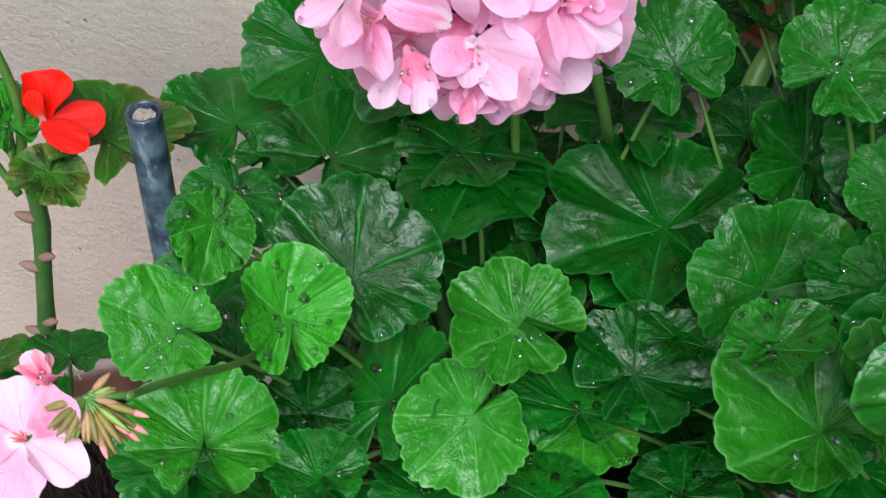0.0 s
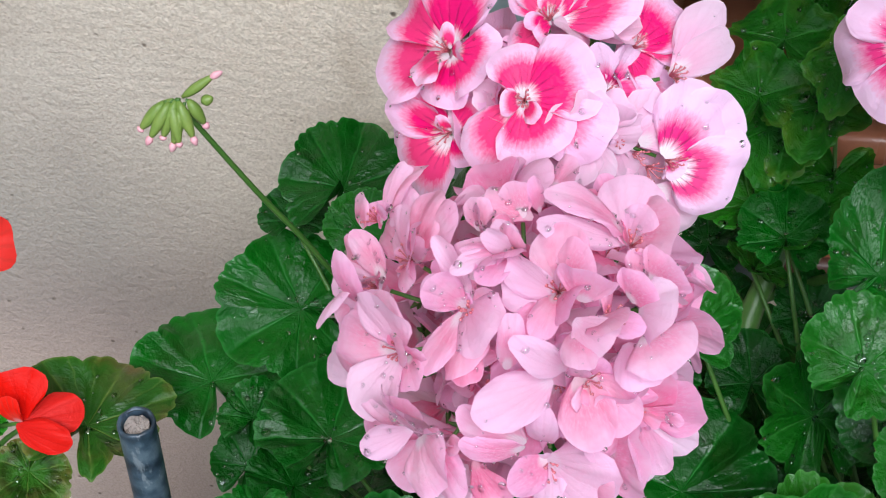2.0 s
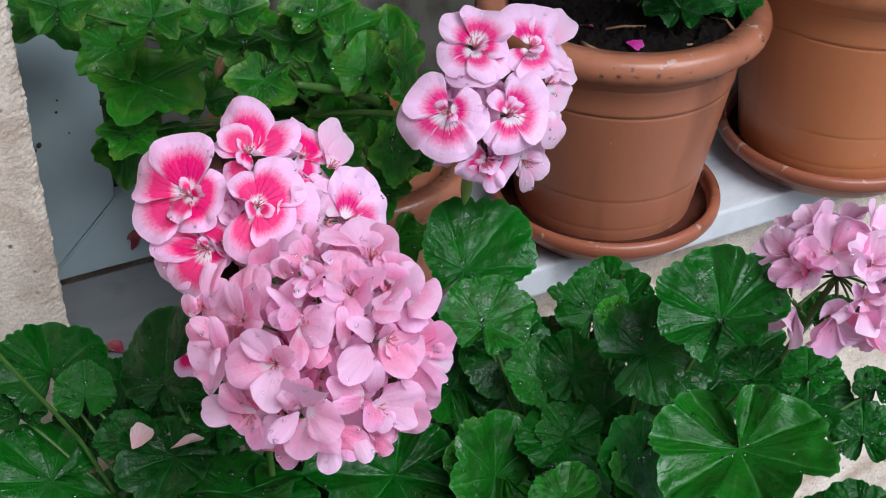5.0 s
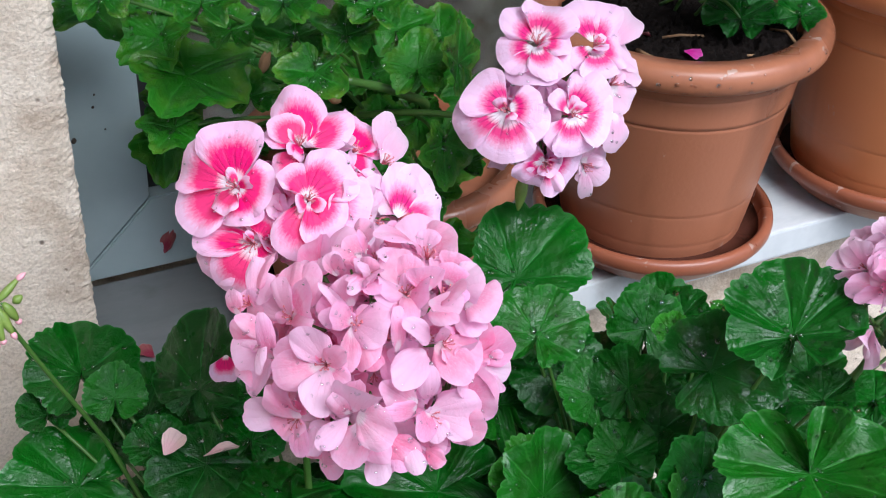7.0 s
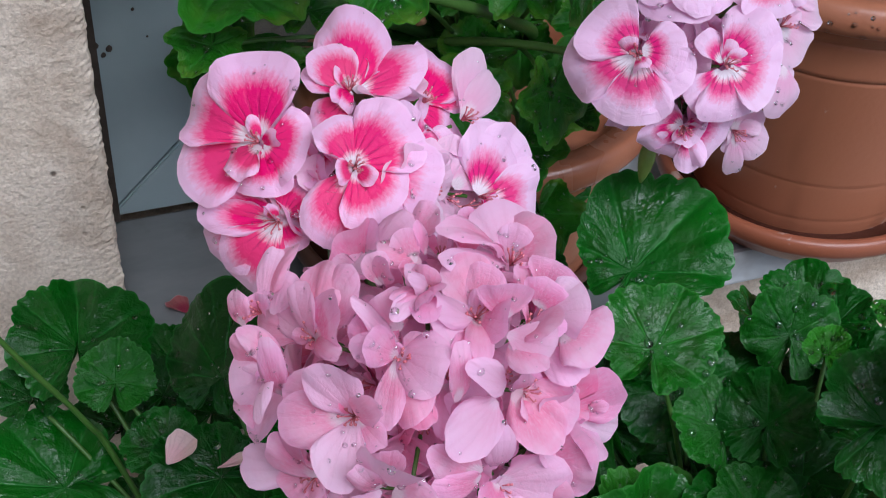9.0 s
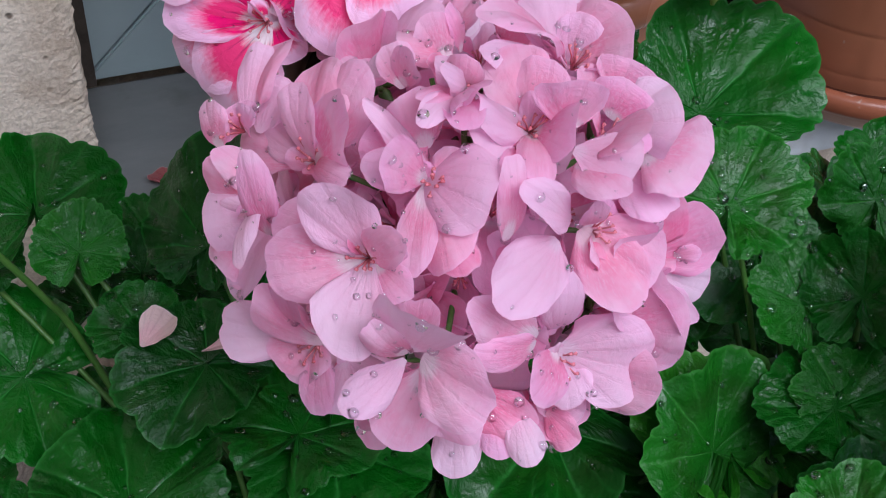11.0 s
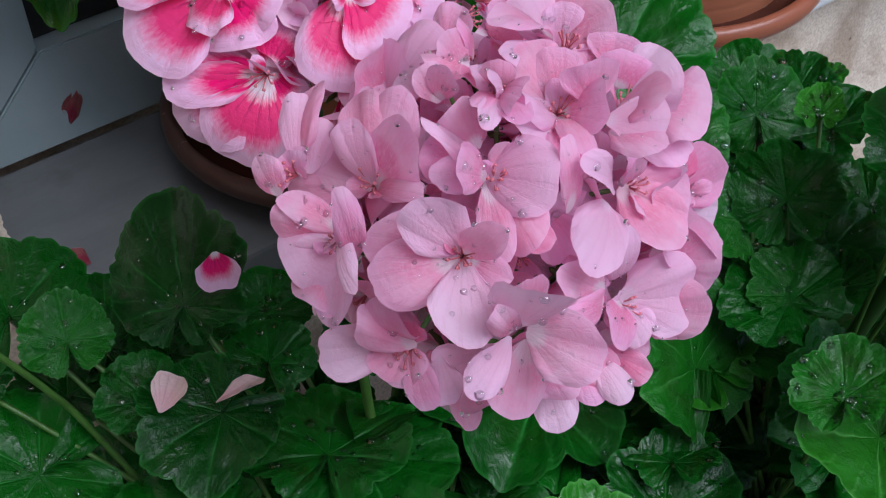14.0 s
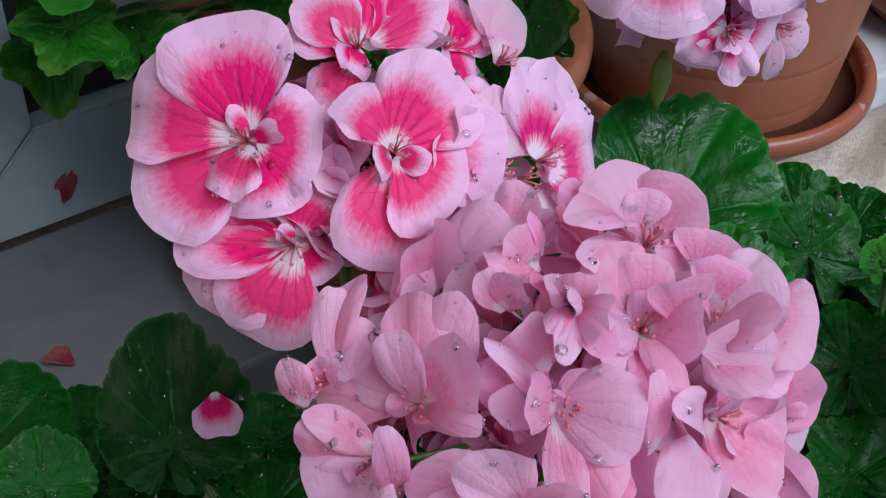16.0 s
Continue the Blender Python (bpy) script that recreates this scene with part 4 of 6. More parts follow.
for row in (
    (0.366, -0.431, 0.580, 9, -14, -39, 0.0200, 0.15, 0, 0.10),
    (0.437, -0.364, 0.599, 17, -13, -42, 0.0143, 0.15, 0, 0.10),
    (0.385, -0.352, 0.620, 9, -11, -39, 0.0209, 0.15, 0, 0.10),
    (0.140, -0.207, 0.619, 14, -9, 18, 0.0225, 0.22, 3, 0.20),
    (0.172, -0.208, 0.579, 13, -7, 1, 0.0219, 0.15, 0, 0.10),
    (0.180, -0.169, 0.639, 9, -7, -1, 0.0226, 0.15, 0, 0.15),
    (0.150, -0.138, 0.599, 15, -5, 2, 0.0203, 0.15, 0, 0.10),
    (0.160, -0.155, 0.569, 12, -6, 2, 0.0206, 0.15, 0, 0.10),
    (0.198, -0.180, 0.599, 20, -8, -1, 0.0191, 0.15, 0, 0.10),
):
    leaf(right, *row)
for row in (
    (0.336, -0.231, 0.569, 17, -9, -34, 0.0267, 0.15, 0, 0.10),
    (0.345, -0.269, 0.559, 15, -10, -35, 0.0261, 0.15, 0, 0.10),
    (0.422, -0.265, 0.559, 21, -12, -39, 0.0271, 0.15, 0, 0.10),
    (0.288, -0.209, 0.574, 10, -11, -29, 0.0241, 0.15, 0, 0.10),
    (0.312, -0.233, 0.570, 5, -13, -31, 0.0239, 0.15, 0, 0.10),
    (0.346, -0.213, 0.599, 12, -14, -33, 0.0210, 0.15, 0, 0.15),
    (0.345, -0.238, 0.590, 7, -15, -33, 0.0236, 0.15, 0, 0.10),
):
    leaf(right, *row)
for row in (
    (-0.150, -0.244, 0.546, -1, 12, -8, 0.0365, 0.15, 2, 0.12),
    (-0.171, -0.272, 0.544, -9, -16, -166, 0.0203, 0.18, 2, 0.15),
    (-0.200, -0.255, 0.557, 67, 6, 69, 0.0176, 0.19, 1, 0.10),
    (-0.156, -0.324, 0.461, -18, 14, 22, 0.0233, 0.16, 0, 0.10),
    (-0.202, -0.330, 0.451, -15, -6, 6, 0.0193, 0.15, 2, 0.10),
    (-0.248, -0.218, 0.548, 59, 30, 48, 0.0174, 0.18, 0, 0.10),
    (-0.217, -0.235, 0.548, 56, -13, 64, 0.0161, 0.14, 0, 0.10),
    (-0.180, -0.338, 0.441, -13, 15, 22, 0.0217, 0.15, 0, 0.10),
    (-0.192, -0.390, 0.500, -9, 18, 24, 0.0208, 0.15, 0, 0.10),
):
    leaf(red, *row)
for row in (
    (0.069, -0.036, 0.748, -14, 11, -150, 0.0357, 0.18, 0, 0.15),
    (0.062, -0.010, 0.764, -22, -19, 110, 0.0226, 0.26, 0, 0.15),
    (0.055, -0.050, 0.721, -16, -13, 138, 0.0198, 0.17, 0, 0.10),
    (0.115, -0.110, 0.799, 26, 0, -19, 0.0203, 0.15, 1, 0.20),
    (0.135, -0.139, 0.809, 25, -1, -21, 0.0174, 0.15, 0, 0.20),
    (0.114, -0.143, 0.792, -29, -11, 141, 0.0195, 0.30, 0, 0.15),
    (0.031, 0.046, 0.768, -22, 7, -166, 0.0280, 0.12, 0, 0.10),
    (0.198, -0.101, 0.758, 38, -2, -24, 0.0208, 0.15, 0, 0.15),
    (0.217, -0.119, 0.767, 75, 23, 35, 0.0232, 0.15, 1, 0.10),
):
    leaf(back, *row)
for row in (
    (0.191, -0.154, 0.735, -62, -15, -174, 0.0187, 0.29, 0, 0.10),
    (0.090, -0.068, 0.789, 23, 2, -16, 0.0187, 0.15, 0, 0.15),
    (0.102, -0.061, 0.739, 26, 1, -17, 0.0175, 0.15, 0, 0.10),
    (0.192, -0.044, 0.729, 29, -1, -22, 0.0204, 0.15, 0, 0.10),
    (0.082, -0.042, 0.699, 18, 3, -16, 0.0200, 0.15, 0, 0.10),
    (0.193, -0.061, 0.699, 19, -2, -23, 0.0206, 0.15, 0, 0.10),
    (0.102, -0.128, 0.829, 28, 0, -18, 0.0192, 0.15, 0, 0.15),
    (0.066, -0.092, 0.819, 28, 2, -15, 0.0198, 0.15, 0, 0.15),
    (0.146, -0.150, 0.829, 27, -1, -22, 0.0191, 0.15, 0, 0.15),
):
    leaf(back, *row)
for row in (
    (0.147, -0.016, 0.718, 26, 1, -20, 0.0229, 0.15, 0, 0.15),
    (0.201, -0.007, 0.738, 30, -1, -23, 0.0213, 0.15, 0, 0.15),
    (0.181, -0.013, 0.688, 28, 0, -22, 0.0237, 0.15, 0, 0.10),
    (0.224, -0.013, 0.688, 29, -1, -24, 0.0250, 0.15, 0, 0.10),
    (0.245, -0.025, 0.708, 39, -2, -26, 0.0218, 0.15, 0, 0.10),
    (0.233, -0.085, 0.688, 64, 15, 6, 0.0190, 0.15, 0, 0.10),
    (0.074, -0.016, 0.728, 29, 3, -16, 0.0220, 0.15, 0, 0.10),
    (0.149, -0.056, 0.769, 24, 0, -21, 0.0214, 0.15, 1, 0.15),
    (0.242, -0.046, 0.748, 39, -2, -26, 0.0190, 0.15, 0, 0.15),
):
    leaf(back, *row)
for row in (
    (0.220, -0.015, 0.659, 24, -1, -24, 0.0204, 0.15, 0, 0.10),
    (0.241, -0.064, 0.662, -19, 2, 154, 0.0216, 0.36, 0, 0.10),
    (0.226, -0.047, 0.692, -33, 1, 155, 0.0195, 0.23, 0, 0.10),
    (0.257, -0.062, 0.711, -33, 3, 153, 0.0177, 0.12, 0, 0.10),
    (0.187, -0.136, 0.691, -23, 11, 165, 0.0216, 0.14, 0, 0.10),
    (0.203, -0.135, 0.646, -21, 11, 165, 0.0228, 0.14, 0, 0.10),
    (0.216, -0.126, 0.699, 13, -11, -18, 0.0218, 0.15, 0, 0.10),
):
    leaf(back, *row)
for row in (
    (0.179, -0.125, 0.661, -30, 10, 166, 0.0170, 0.18, 0, 0.10),
    (0.068, 0.035, 0.668, -63, -15, -177, 0.0222, 0.44, 0, 0.10),
    (0.074, 0.012, 0.701, -20, -20, 127, 0.0228, 0.13, 0, 0.10),
    (0.162, -0.130, 0.689, 19, -6, -2, 0.0213, 0.15, 0, 0.10),
    (0.156, -0.118, 0.649, 26, -6, -1, 0.0181, 0.15, 0, 0.10),
    (0.170, -0.123, 0.664, -49, -9, -162, 0.0239, 0.22, 0, 0.15),
    (0.173, -0.100, 0.699, 14, -8, -5, 0.0235, 0.15, 0, 0.10),
    (0.074, 0.033, 0.758, 32, 3, -15, 0.0225, 0.15, 0, 0.15),
    (0.210, -0.043, 0.758, 32, -1, -24, 0.0224, 0.15, 0, 0.15),
):
    leaf(back, *row)
for row in (
    (0.139, 0.051, 0.708, 35, 2, -19, 0.0222, 0.15, 0, 0.15),
    (0.235, -0.031, 0.728, 38, -2, -25, 0.0194, 0.15, 0, 0.15),
    (0.029, -0.008, 0.798, 29, 4, -13, 0.0241, 0.15, 0, 0.15),
):
    leaf(back, *row)
for row in (
    (0.498, -0.045, 0.719, 17, -6, -38, 0.0278, 0.15, 0, 0.10),
    (0.545, -0.058, 0.719, 19, -7, -40, 0.0203, 0.15, 0, 0.10),
    (0.497, -0.069, 0.759, 19, -6, -39, 0.0301, 0.15, 0, 0.10),
    (0.438, -0.073, 0.778, 27, -5, -37, 0.0248, 0.15, 0, 0.10),
):
    leaf(potted, *row)


rnd_mid = random.Random(77)
for k in range(16):
    leaf(right, rnd_mid.uniform(0.12, 0.31), rnd_mid.uniform(-0.37, -0.22), rnd_mid.uniform(0.495, 0.545), rnd_mid.uniform(-15, 25), rnd_mid.uniform(-20, 15), rnd_mid.uniform(-60, 60), rnd_mid.uniform(0.024, 0.033), 0.2, 0, 0.12)

# older leaves deep under the others, in the shade
for owner, x0, x1, y0, y1, count, seed in ((front, -0.08, 0.21, -0.43, -0.08, 74, 5), (right, 0.16, 0.44, -0.45, -0.10, 70, 6), (back, 0.10, 0.30, -0.02, 0.07, 9, 7)):
    under = random.Random(seed)
    for k in range(count):
        low, high = (0.39, 0.47 + 0.05 * (owner == right)) if owner != back else (0.655, 0.70)
        leaf(owner, under.uniform(x0, x1), under.uniform(y0, y1), under.uniform(low, high), under.uniform(-22, 22), under.uniform(-22, 22), under.uniform(0, 360),
             under.uniform(0.024, 0.036), 0.25, 0, under.uniform(0.02, 0.2), 0.0)


def dome(hub, radius, count, tilt, squash=0.9, spread=1.9, seed=1, size=1.0):
    """Flowers spread evenly over a dome round hub, whose middle points along tilt."""
    rnd = random.Random(seed)
    q = Vector(tilt).normalized().to_track_quat("Z", "Y").to_matrix()
    rows = []
    for k in range(count):
        e = math.acos(1 - (1 - math.cos(spread)) * (k + 0.5) / count)
        a = 2.39996 * k + rnd.uniform(-0.2, 0.2)
        n = q @ Vector((math.sin(e) * math.cos(a), math.sin(e) * math.sin(a), math.cos(e)))
        d = radius * rnd.uniform(0.9, 1.07)
        c = Vector(hub) + Vector((n.x * d, n.y * d, n.z * d * squash))
        rows.append((c, n + Vector((rnd.uniform(-0.4, 0.4), rnd.uniform(-0.4, 0.4), rnd.uniform(-0.25, 0.4))), size * rnd.uniform(0.88, 1.12)))
    return rows


def sheet(base, tip, width, roll, out, seed, verts, uvs, faces):
    """One thin rounded petal from its claw at base to the middle of its edge at tip, its inner face towards out."""
    rnd = random.Random(seed)
    n, m = 10, 21
    first = len(verts)
    along = tip - base
    length = along.length
    yv = along.normalized()
    zv = (out - yv * out.dot(yv))
    zv = zv.normalized() if zv.length > 0.05 else yv.orthogonal().normalized()
    zv = Matrix.Rotation(radians(roll), 3, yv) @ zv
    xv = yv.cross(zv)
    p1, p2, p3 = (rnd.uniform(0, 6.28) for _ in range(3))
    middle, notch = rnd.uniform(0.52, 0.60), rnd.choice((0.0, 0.0, 0.02, 0.05))
    cup, bow, ripple, twist = rnd.uniform(-0.42, 0.26), rnd.uniform(-0.02, 0.14), rnd.uniform(0.07, 0.19), rnd.uniform(-0.2, 0.2)
    crease, skew = rnd.uniform(-0.10, 0.10), rnd.uniform(-0.12, 0.12)
    for j in range(n):
        v = (j / (n - 1)) ** 0.85
        for i in range(m):
            u = i / (m - 1) * 2 - 1
            f = math.pi * 0.82 * u
            rim = 1 + 0.022 * math.sin(4 * f + p3) + 0.013 * math.sin(9 * f + p1)
            x = 0.06 * width * u * (1 - v) + width * 0.5 * math.sin(f) * rim * v
            y = length * (middle + (1 - middle) * math.cos(f) * rim - notch * math.exp(-(f / 0.3) ** 2)) * v
            a, b = x / (width * 0.5), y / length
            h = cup * width * a * a * 0.5 * (0.3 + 0.7 * b) + bow * length * 4 * b * (1 - b) + twist * x * b
            h += ripple * width * v ** 2.5 * (math.sin(2.1 * f + p1) + 0.55 * math.sin(4.6 * f + p2)) * 0.5
            h -= 0.10 * length * max(0.0, v - 0.72) ** 2 * 9 * (0.6 + 0.4 * math.sin(f + p2))
            h += crease * width * (abs(a) - 0.3) * b + 0.012 * width * math.sin(9 * a + 3 * b + p2) * v
            verts.append(base + xv * (x + skew * length * b * b) + yv * y + zv * h)
            uvs.append((i / (m - 1), v))
    for j in range(n - 1):
        for i in range(m - 1):
            a = first + j * m + i
            faces.append((a, a + 1, a + m + 1, a + m))


OPEN_SIDE = Vector((-0.30, -0.66, 0.69))


def bloom_head(owner, hub, blooms, mat, label, stalk_from, fill, fill_size, inner=2, spread=0.00128):
    """A round head: blooms gives its plain flowers, each a list of petals (claw, tip, width, roll; millimetres from the hub), and fill the flowers behind."""
    head = flower_head(owner, hub - Vector((0, 0, 0.010)), fill, fill_size, mat, label, stalk_from, 5, 3, (10, 50))
    rnd = random.Random(len(blooms) * 13)
    gv, gf, sv, sf = [], [], [], []

    def add(vs, fs, v, f):
        b = len(vs)
        vs.extend(p - owner.location for p in v)
        fs.extend(tuple(i + b for i in g) for g in f)

    for k, (other, petals) in enumerate(blooms):
        verts, uvs, faces = [], [], []
        feet = []
        middle = sum((Vector(p[:3]) for p in petals), Vector()) / len(petals)
        for j, (x0, y0, z0, x1, y1, z1, wide, roll) in enumerate(petals):
            base, tip = Vector((x0, y0, z0)), Vector((x1, y1, z1)) * 0.001
            base = base.lerp(middle, 0.6 if (base - middle).length < 8 else 0.0) * 0.001
            out = ((base + tip) * 0.5).normalized() * 0.5 + OPEN_SIDE * 0.6
            sheet(hub + base, hub + tip, wide * spread, roll, out, k * 131 + j * 17 + 5, verts, uvs, faces)
            feet.append(hub + base)
            for _ in range(rnd.randint(2, 8)):
                p = rnd.choice(verts[-160:])
                DROPS[owner].append((p.copy(), (out + Vector((0, 0, 0.3))).normalized(), min(0.0003 + rnd.expovariate(2600), 0.0014)))
        c = sum(feet, Vector()) / len(feet)
        rise = ((c - hub).normalized() * 0.6 + OPEN_SIDE * 0.4).normalized()
        # the small crumpled petals inside a semi-double flower
        for j in range(inner if len(petals) > 3 else 0):
            side = rise.cross(Vector((rnd.uniform(-1, 1), rnd.uniform(-1, 1), rnd.uniform(-1, 1)))).normalized()
            foot = c + side * 0.001
            sheet(foot, foot + side * rnd.uniform(0.004, 0.010) + rise * rnd.uniform(0.003, 0.008), rnd.uniform(0.005, 0.010), rnd.uniform(-50, 50), rise, k * 77 + j * 29 + 3, verts, uvs, faces)
        from_rows("flower", [p - owner.location for p in verts], faces, other or mat, head, uvs=uvs)
        out = ((c - hub).normalized() * 0.6 + OPEN_SIDE * 0.4).normalized()
        turn = out.to_track_quat("Z", "Y").to_matrix()
        add(gv, gf, *tube([hub, hub.lerp(c, 0.6), c - out * 0.005], [0.0009, 0.0008, 0.0007], 6))
        for j in range(8):
            a = 0.785 * j + rnd.uniform(-0.3, 0.3)
            lean = rnd.uniform(0.0012, 0.0042)
            tip = c + turn @ Vector((lean * math.cos(a), lean * math.sin(a), rnd.uniform(0.004, 0.0065)))
            add(sv, sf, *tube([c, c.lerp(tip, 0.6) + out * 0.0006, tip, tip + turn @ Vector((0.0006, 0.0003, 0.0006))], [0.00032, 0.00022, 0.00028, 0.00055], 5))
    from_rows("flower_stalk", gv, gf, STALK, head, "thin green flower stalks")["kind"] = "stuff"
    from_rows("stamen", sv, sf, STAMEN, head, "reddish stamens")["kind"] = "stuff"
    return head


# petals of the plain flowers: claw x, y, z, tip x, y, z, width (mm from the hub), roll (degrees)
MAIN_BLOOMS = [
    (None, [(-41, -1, 32, -42, 8, 49, 11, -30), (-39, 2, 31, -31, 14, 50, 14, 0), (-37, 1, 32, -26, 5, 53, 13, 0), (-41, -2, 32, -37, -13, 56, 15, 0), (-41, 2, 29, -46, 31, 29, 14, 0), (-40, 5, 26, -52, 28, 22, 12, 0), (-38, 3, 27, -38, -20, 39, 6, 0)]),
    (None, [(-53, 22, 32, -45, 29, 48, 8, 20), (-47, 21, 33, -38, 28, 49, 8, -20), (-59, 19, 25, -60, 25, 36, 8, 0), (-54, 19, 28, -56, 23, 34, 12, 0), (-46, 17, 27, -42, 25, 41, 11, 0)]),
    (None, [(-49, 4, 16, -68, 6, 14, 18, 0), (-50, 7, 19, -65, 14, 25, 11, 0), (-48, 6, 19, -60, 16, 29, 8, 40), (-54, -9, 19, -59, -16, 50, 7, 40), (-51, -3, 27, -66, -27, 27, 6, 35), (-48, 6, 18, -61, -7, 27, 8, 0), (-51, 2, 14, -65, -6, 3, 8, 0), (-51, -1, 10, -63, -10, 0, 9, 0), (-57, 1, 10, -67, -2, 6, 12, 0)]),
    (None, [(-38, -35, 31, -48, -31, 50, 14, 0), (-37, -35, 30, -37, -46, 46, 9, 0), (-38, -33, 29, -60, -25, 25, 15, 0), (-38, -32, 26, -57, -26, 15, 9, 0), (-38, -36, 29, -51, -50, 19, 15, 0), (-37, -30, 30, -53, -14, 32, 14, 0), (-34, -35, 25, -35, -47, 26, 9, 0)]),
    (None, [(-50, -16, -8, -69, -9, -5, 14, 0), (-50, -17, -9, -58, -21, -13, 10, 0), (-49, -18, -9, -52, -27, -16, 11, 0), (-44, -21, -10, -52, -34, -20, 8, 0), (-41, -25, -12, -46, -36, -20, 10, 0), (-45, -27, -5, -63, -21, 11, 9, 45), (-45, -16, -7, -55, -23, 14, 11, 0)]),
    (None, [(-33, -50, 14, -37, -64, 38, 18, 0), (-31, -49, 17, -36, -58, 38, 9, 0), (-30, -50, 11, -22, -71, 12, 16, 0), (-28, -48, 5, -23, -58, -16, 12, 0), (-18, -41, -18, -21, -58, -27, 11, 0), (-31, -47, 6, -38, -54, -14, 15, 0), (-31, -45, 4, -43, -36, -25, 9, 0), (-33, -47, 8, -49, -53, 0, 9, 0), (-33, -49, 12, -47, -57, 31, 7, 0), (-15, -45, -10, -6, -58, -20, 12, 0), (-10, -47, -17, -12, -59, -23, 8, 0), (-5, -50, -16, -6, -64, -22, 8, 0)]),
    (None, [(8, -45, -3, 32, -51, -9, 21, 0), (16, -40, -17, 30, -59, -14, 16, 0), (26, -37, -7, 40, -51, -1, 23, 0), (6, -44, -4, -2, -56, -9, 11, 0), (8, -44, -5, 10, -55, -15, 10, 0), (1, -45, 2, -20, -51, 21, 12, 0), (1, -45, 0, -18, -53, 11, 8, 0), (7, -42, 0, 5, -47, 23, 9, 0), (6, -39, -23, 11, -53, -25, 13, 0), (6, -46, -26, 10, -57, -28, 8, 0)]),
    (None, [(8, -36, 24, -14, -54, 24, 14, 0), (12, -34, 24, 23, -53, 13, 15, 0), (15, -32, 23, 34, -44, 13, 15, 0), (17, -30, 22, 46, -29, 13, 13, 0), (12, -34, 27, -5, -43, 45, 9, 0), (14, -31, 26, 16, -41, 37, 6, 0), (43, -33, 6, 48, -37, 10, 4, 0), (21, -28, 21, 45, -22, 17, 11, 0)]),
    (None, [(-20, -18, 38, -12, -39, 44, 18, 0), (-20, -20, 36, -19, -44, 31, 13, 0), (-6, -37, 28, -3, -33, 51, 7, 20), (-21, -21, 38, -32, -25, 50, 11, 0), (-20, -16, 40, -28, -8, 55, 7, 45), (-17, -14, 40, -22, -8, 53, 12, 0), (-19, -15, 36, -28, -7, 45, 14, 0), (-21, -17, 36, -33, -15, 42, 9, 0), (-22, -21, 35, -31, -42, 29, 8, 0), (-18, -27, 30, -20, -44, 27, 9, 0)]),
    (None, [(-5, -6, 48, -13, -8, 59, 8, 0), (-6, -7, 49, -8, -11, 62, 8, 0), (-6, -8, 49, -8, -21, 61, 8, 0), (-6, -9, 49, -15, -28, 57, 9, 0), (-7, -9, 50, -21, -27, 58, 6, 0), (-7, -8, 49, -21, -20, 59, 6, 0), (-7, -10, 50, -15, -27, 62, 7, 40), (-6, -8, 50, -16, -18, 63, 6, -40)]),
    (None, [(6, -18, 42, -8, -21, 58, 10, 20), (10, -10, 41, 5, -1, 55, 15, 0), (12, -11, 43, 15, -9, 56, 12, 0), (9, -17, 42, 12, -30, 53, 14, 0), (4, -16, 39, -9, -22, 46, 12, 0), (8, -17, 40, 2, -36, 42, 8, 0), (5, -22, 37, -4, -38, 38, 10, 0)]),
    (None, [(13, -29, 44, 23, -42, 47, 13, 0), (17, -26, 44, 23, -39, 54, 12, 0), (14, -30, 41, 16, -47, 43, 10, 0), (29, -16, 40, 35, -16, 49, 15, 0), (32, -19, 39, 42, -26, 47, 17, 0), (34, -25, 35, 43, -38, 37, 20, 0), (15, -22, 44, 16, -22, 58, 15, 0), (29, -24, 29, 37, -39, 27, 13, 0)]),
    (None, [(26, 12, 43, 29, 20, 57, 18, 0), (28, 11, 43, 41, 4, 55, 18, 0), (27, 9, 40, 2, 3, 63, 9, 30), (22, 17, 44, 20, 26, 52, 7, 0), (27, 8, 39, 0, -3, 58, 8, 0), (32, -4, 34, 34, 1, 44, 10, 0), (36, -6, 37, 42, -5, 46, 16, 0), (28, 9, 41, 35, 9, 52, 12, 0)]),
    (None, [(-10, 31, 35, 2, 33, 49, 13, 0), (-2, 8, 47, -17, 9, 56, 9, 0), (-5, 6, 49, -10, 10, 60, 10, 0), (0, 10, 48, -3, 11, 61, 5, 30), (-15, 13, 42, -20, 20, 44, 10, 0), (-18, 1, 47, -20, 6, 57, 8, 0), (-18, 1, 48, -18, -2, 60, 8, 0), (-16, 30, 30, -23, 37, 35, 12, 0), (3, 27, 41, 11, 29, 52, 11, 0), (14, 18, 41, 20, 17, 47, 11, 0)]),
]
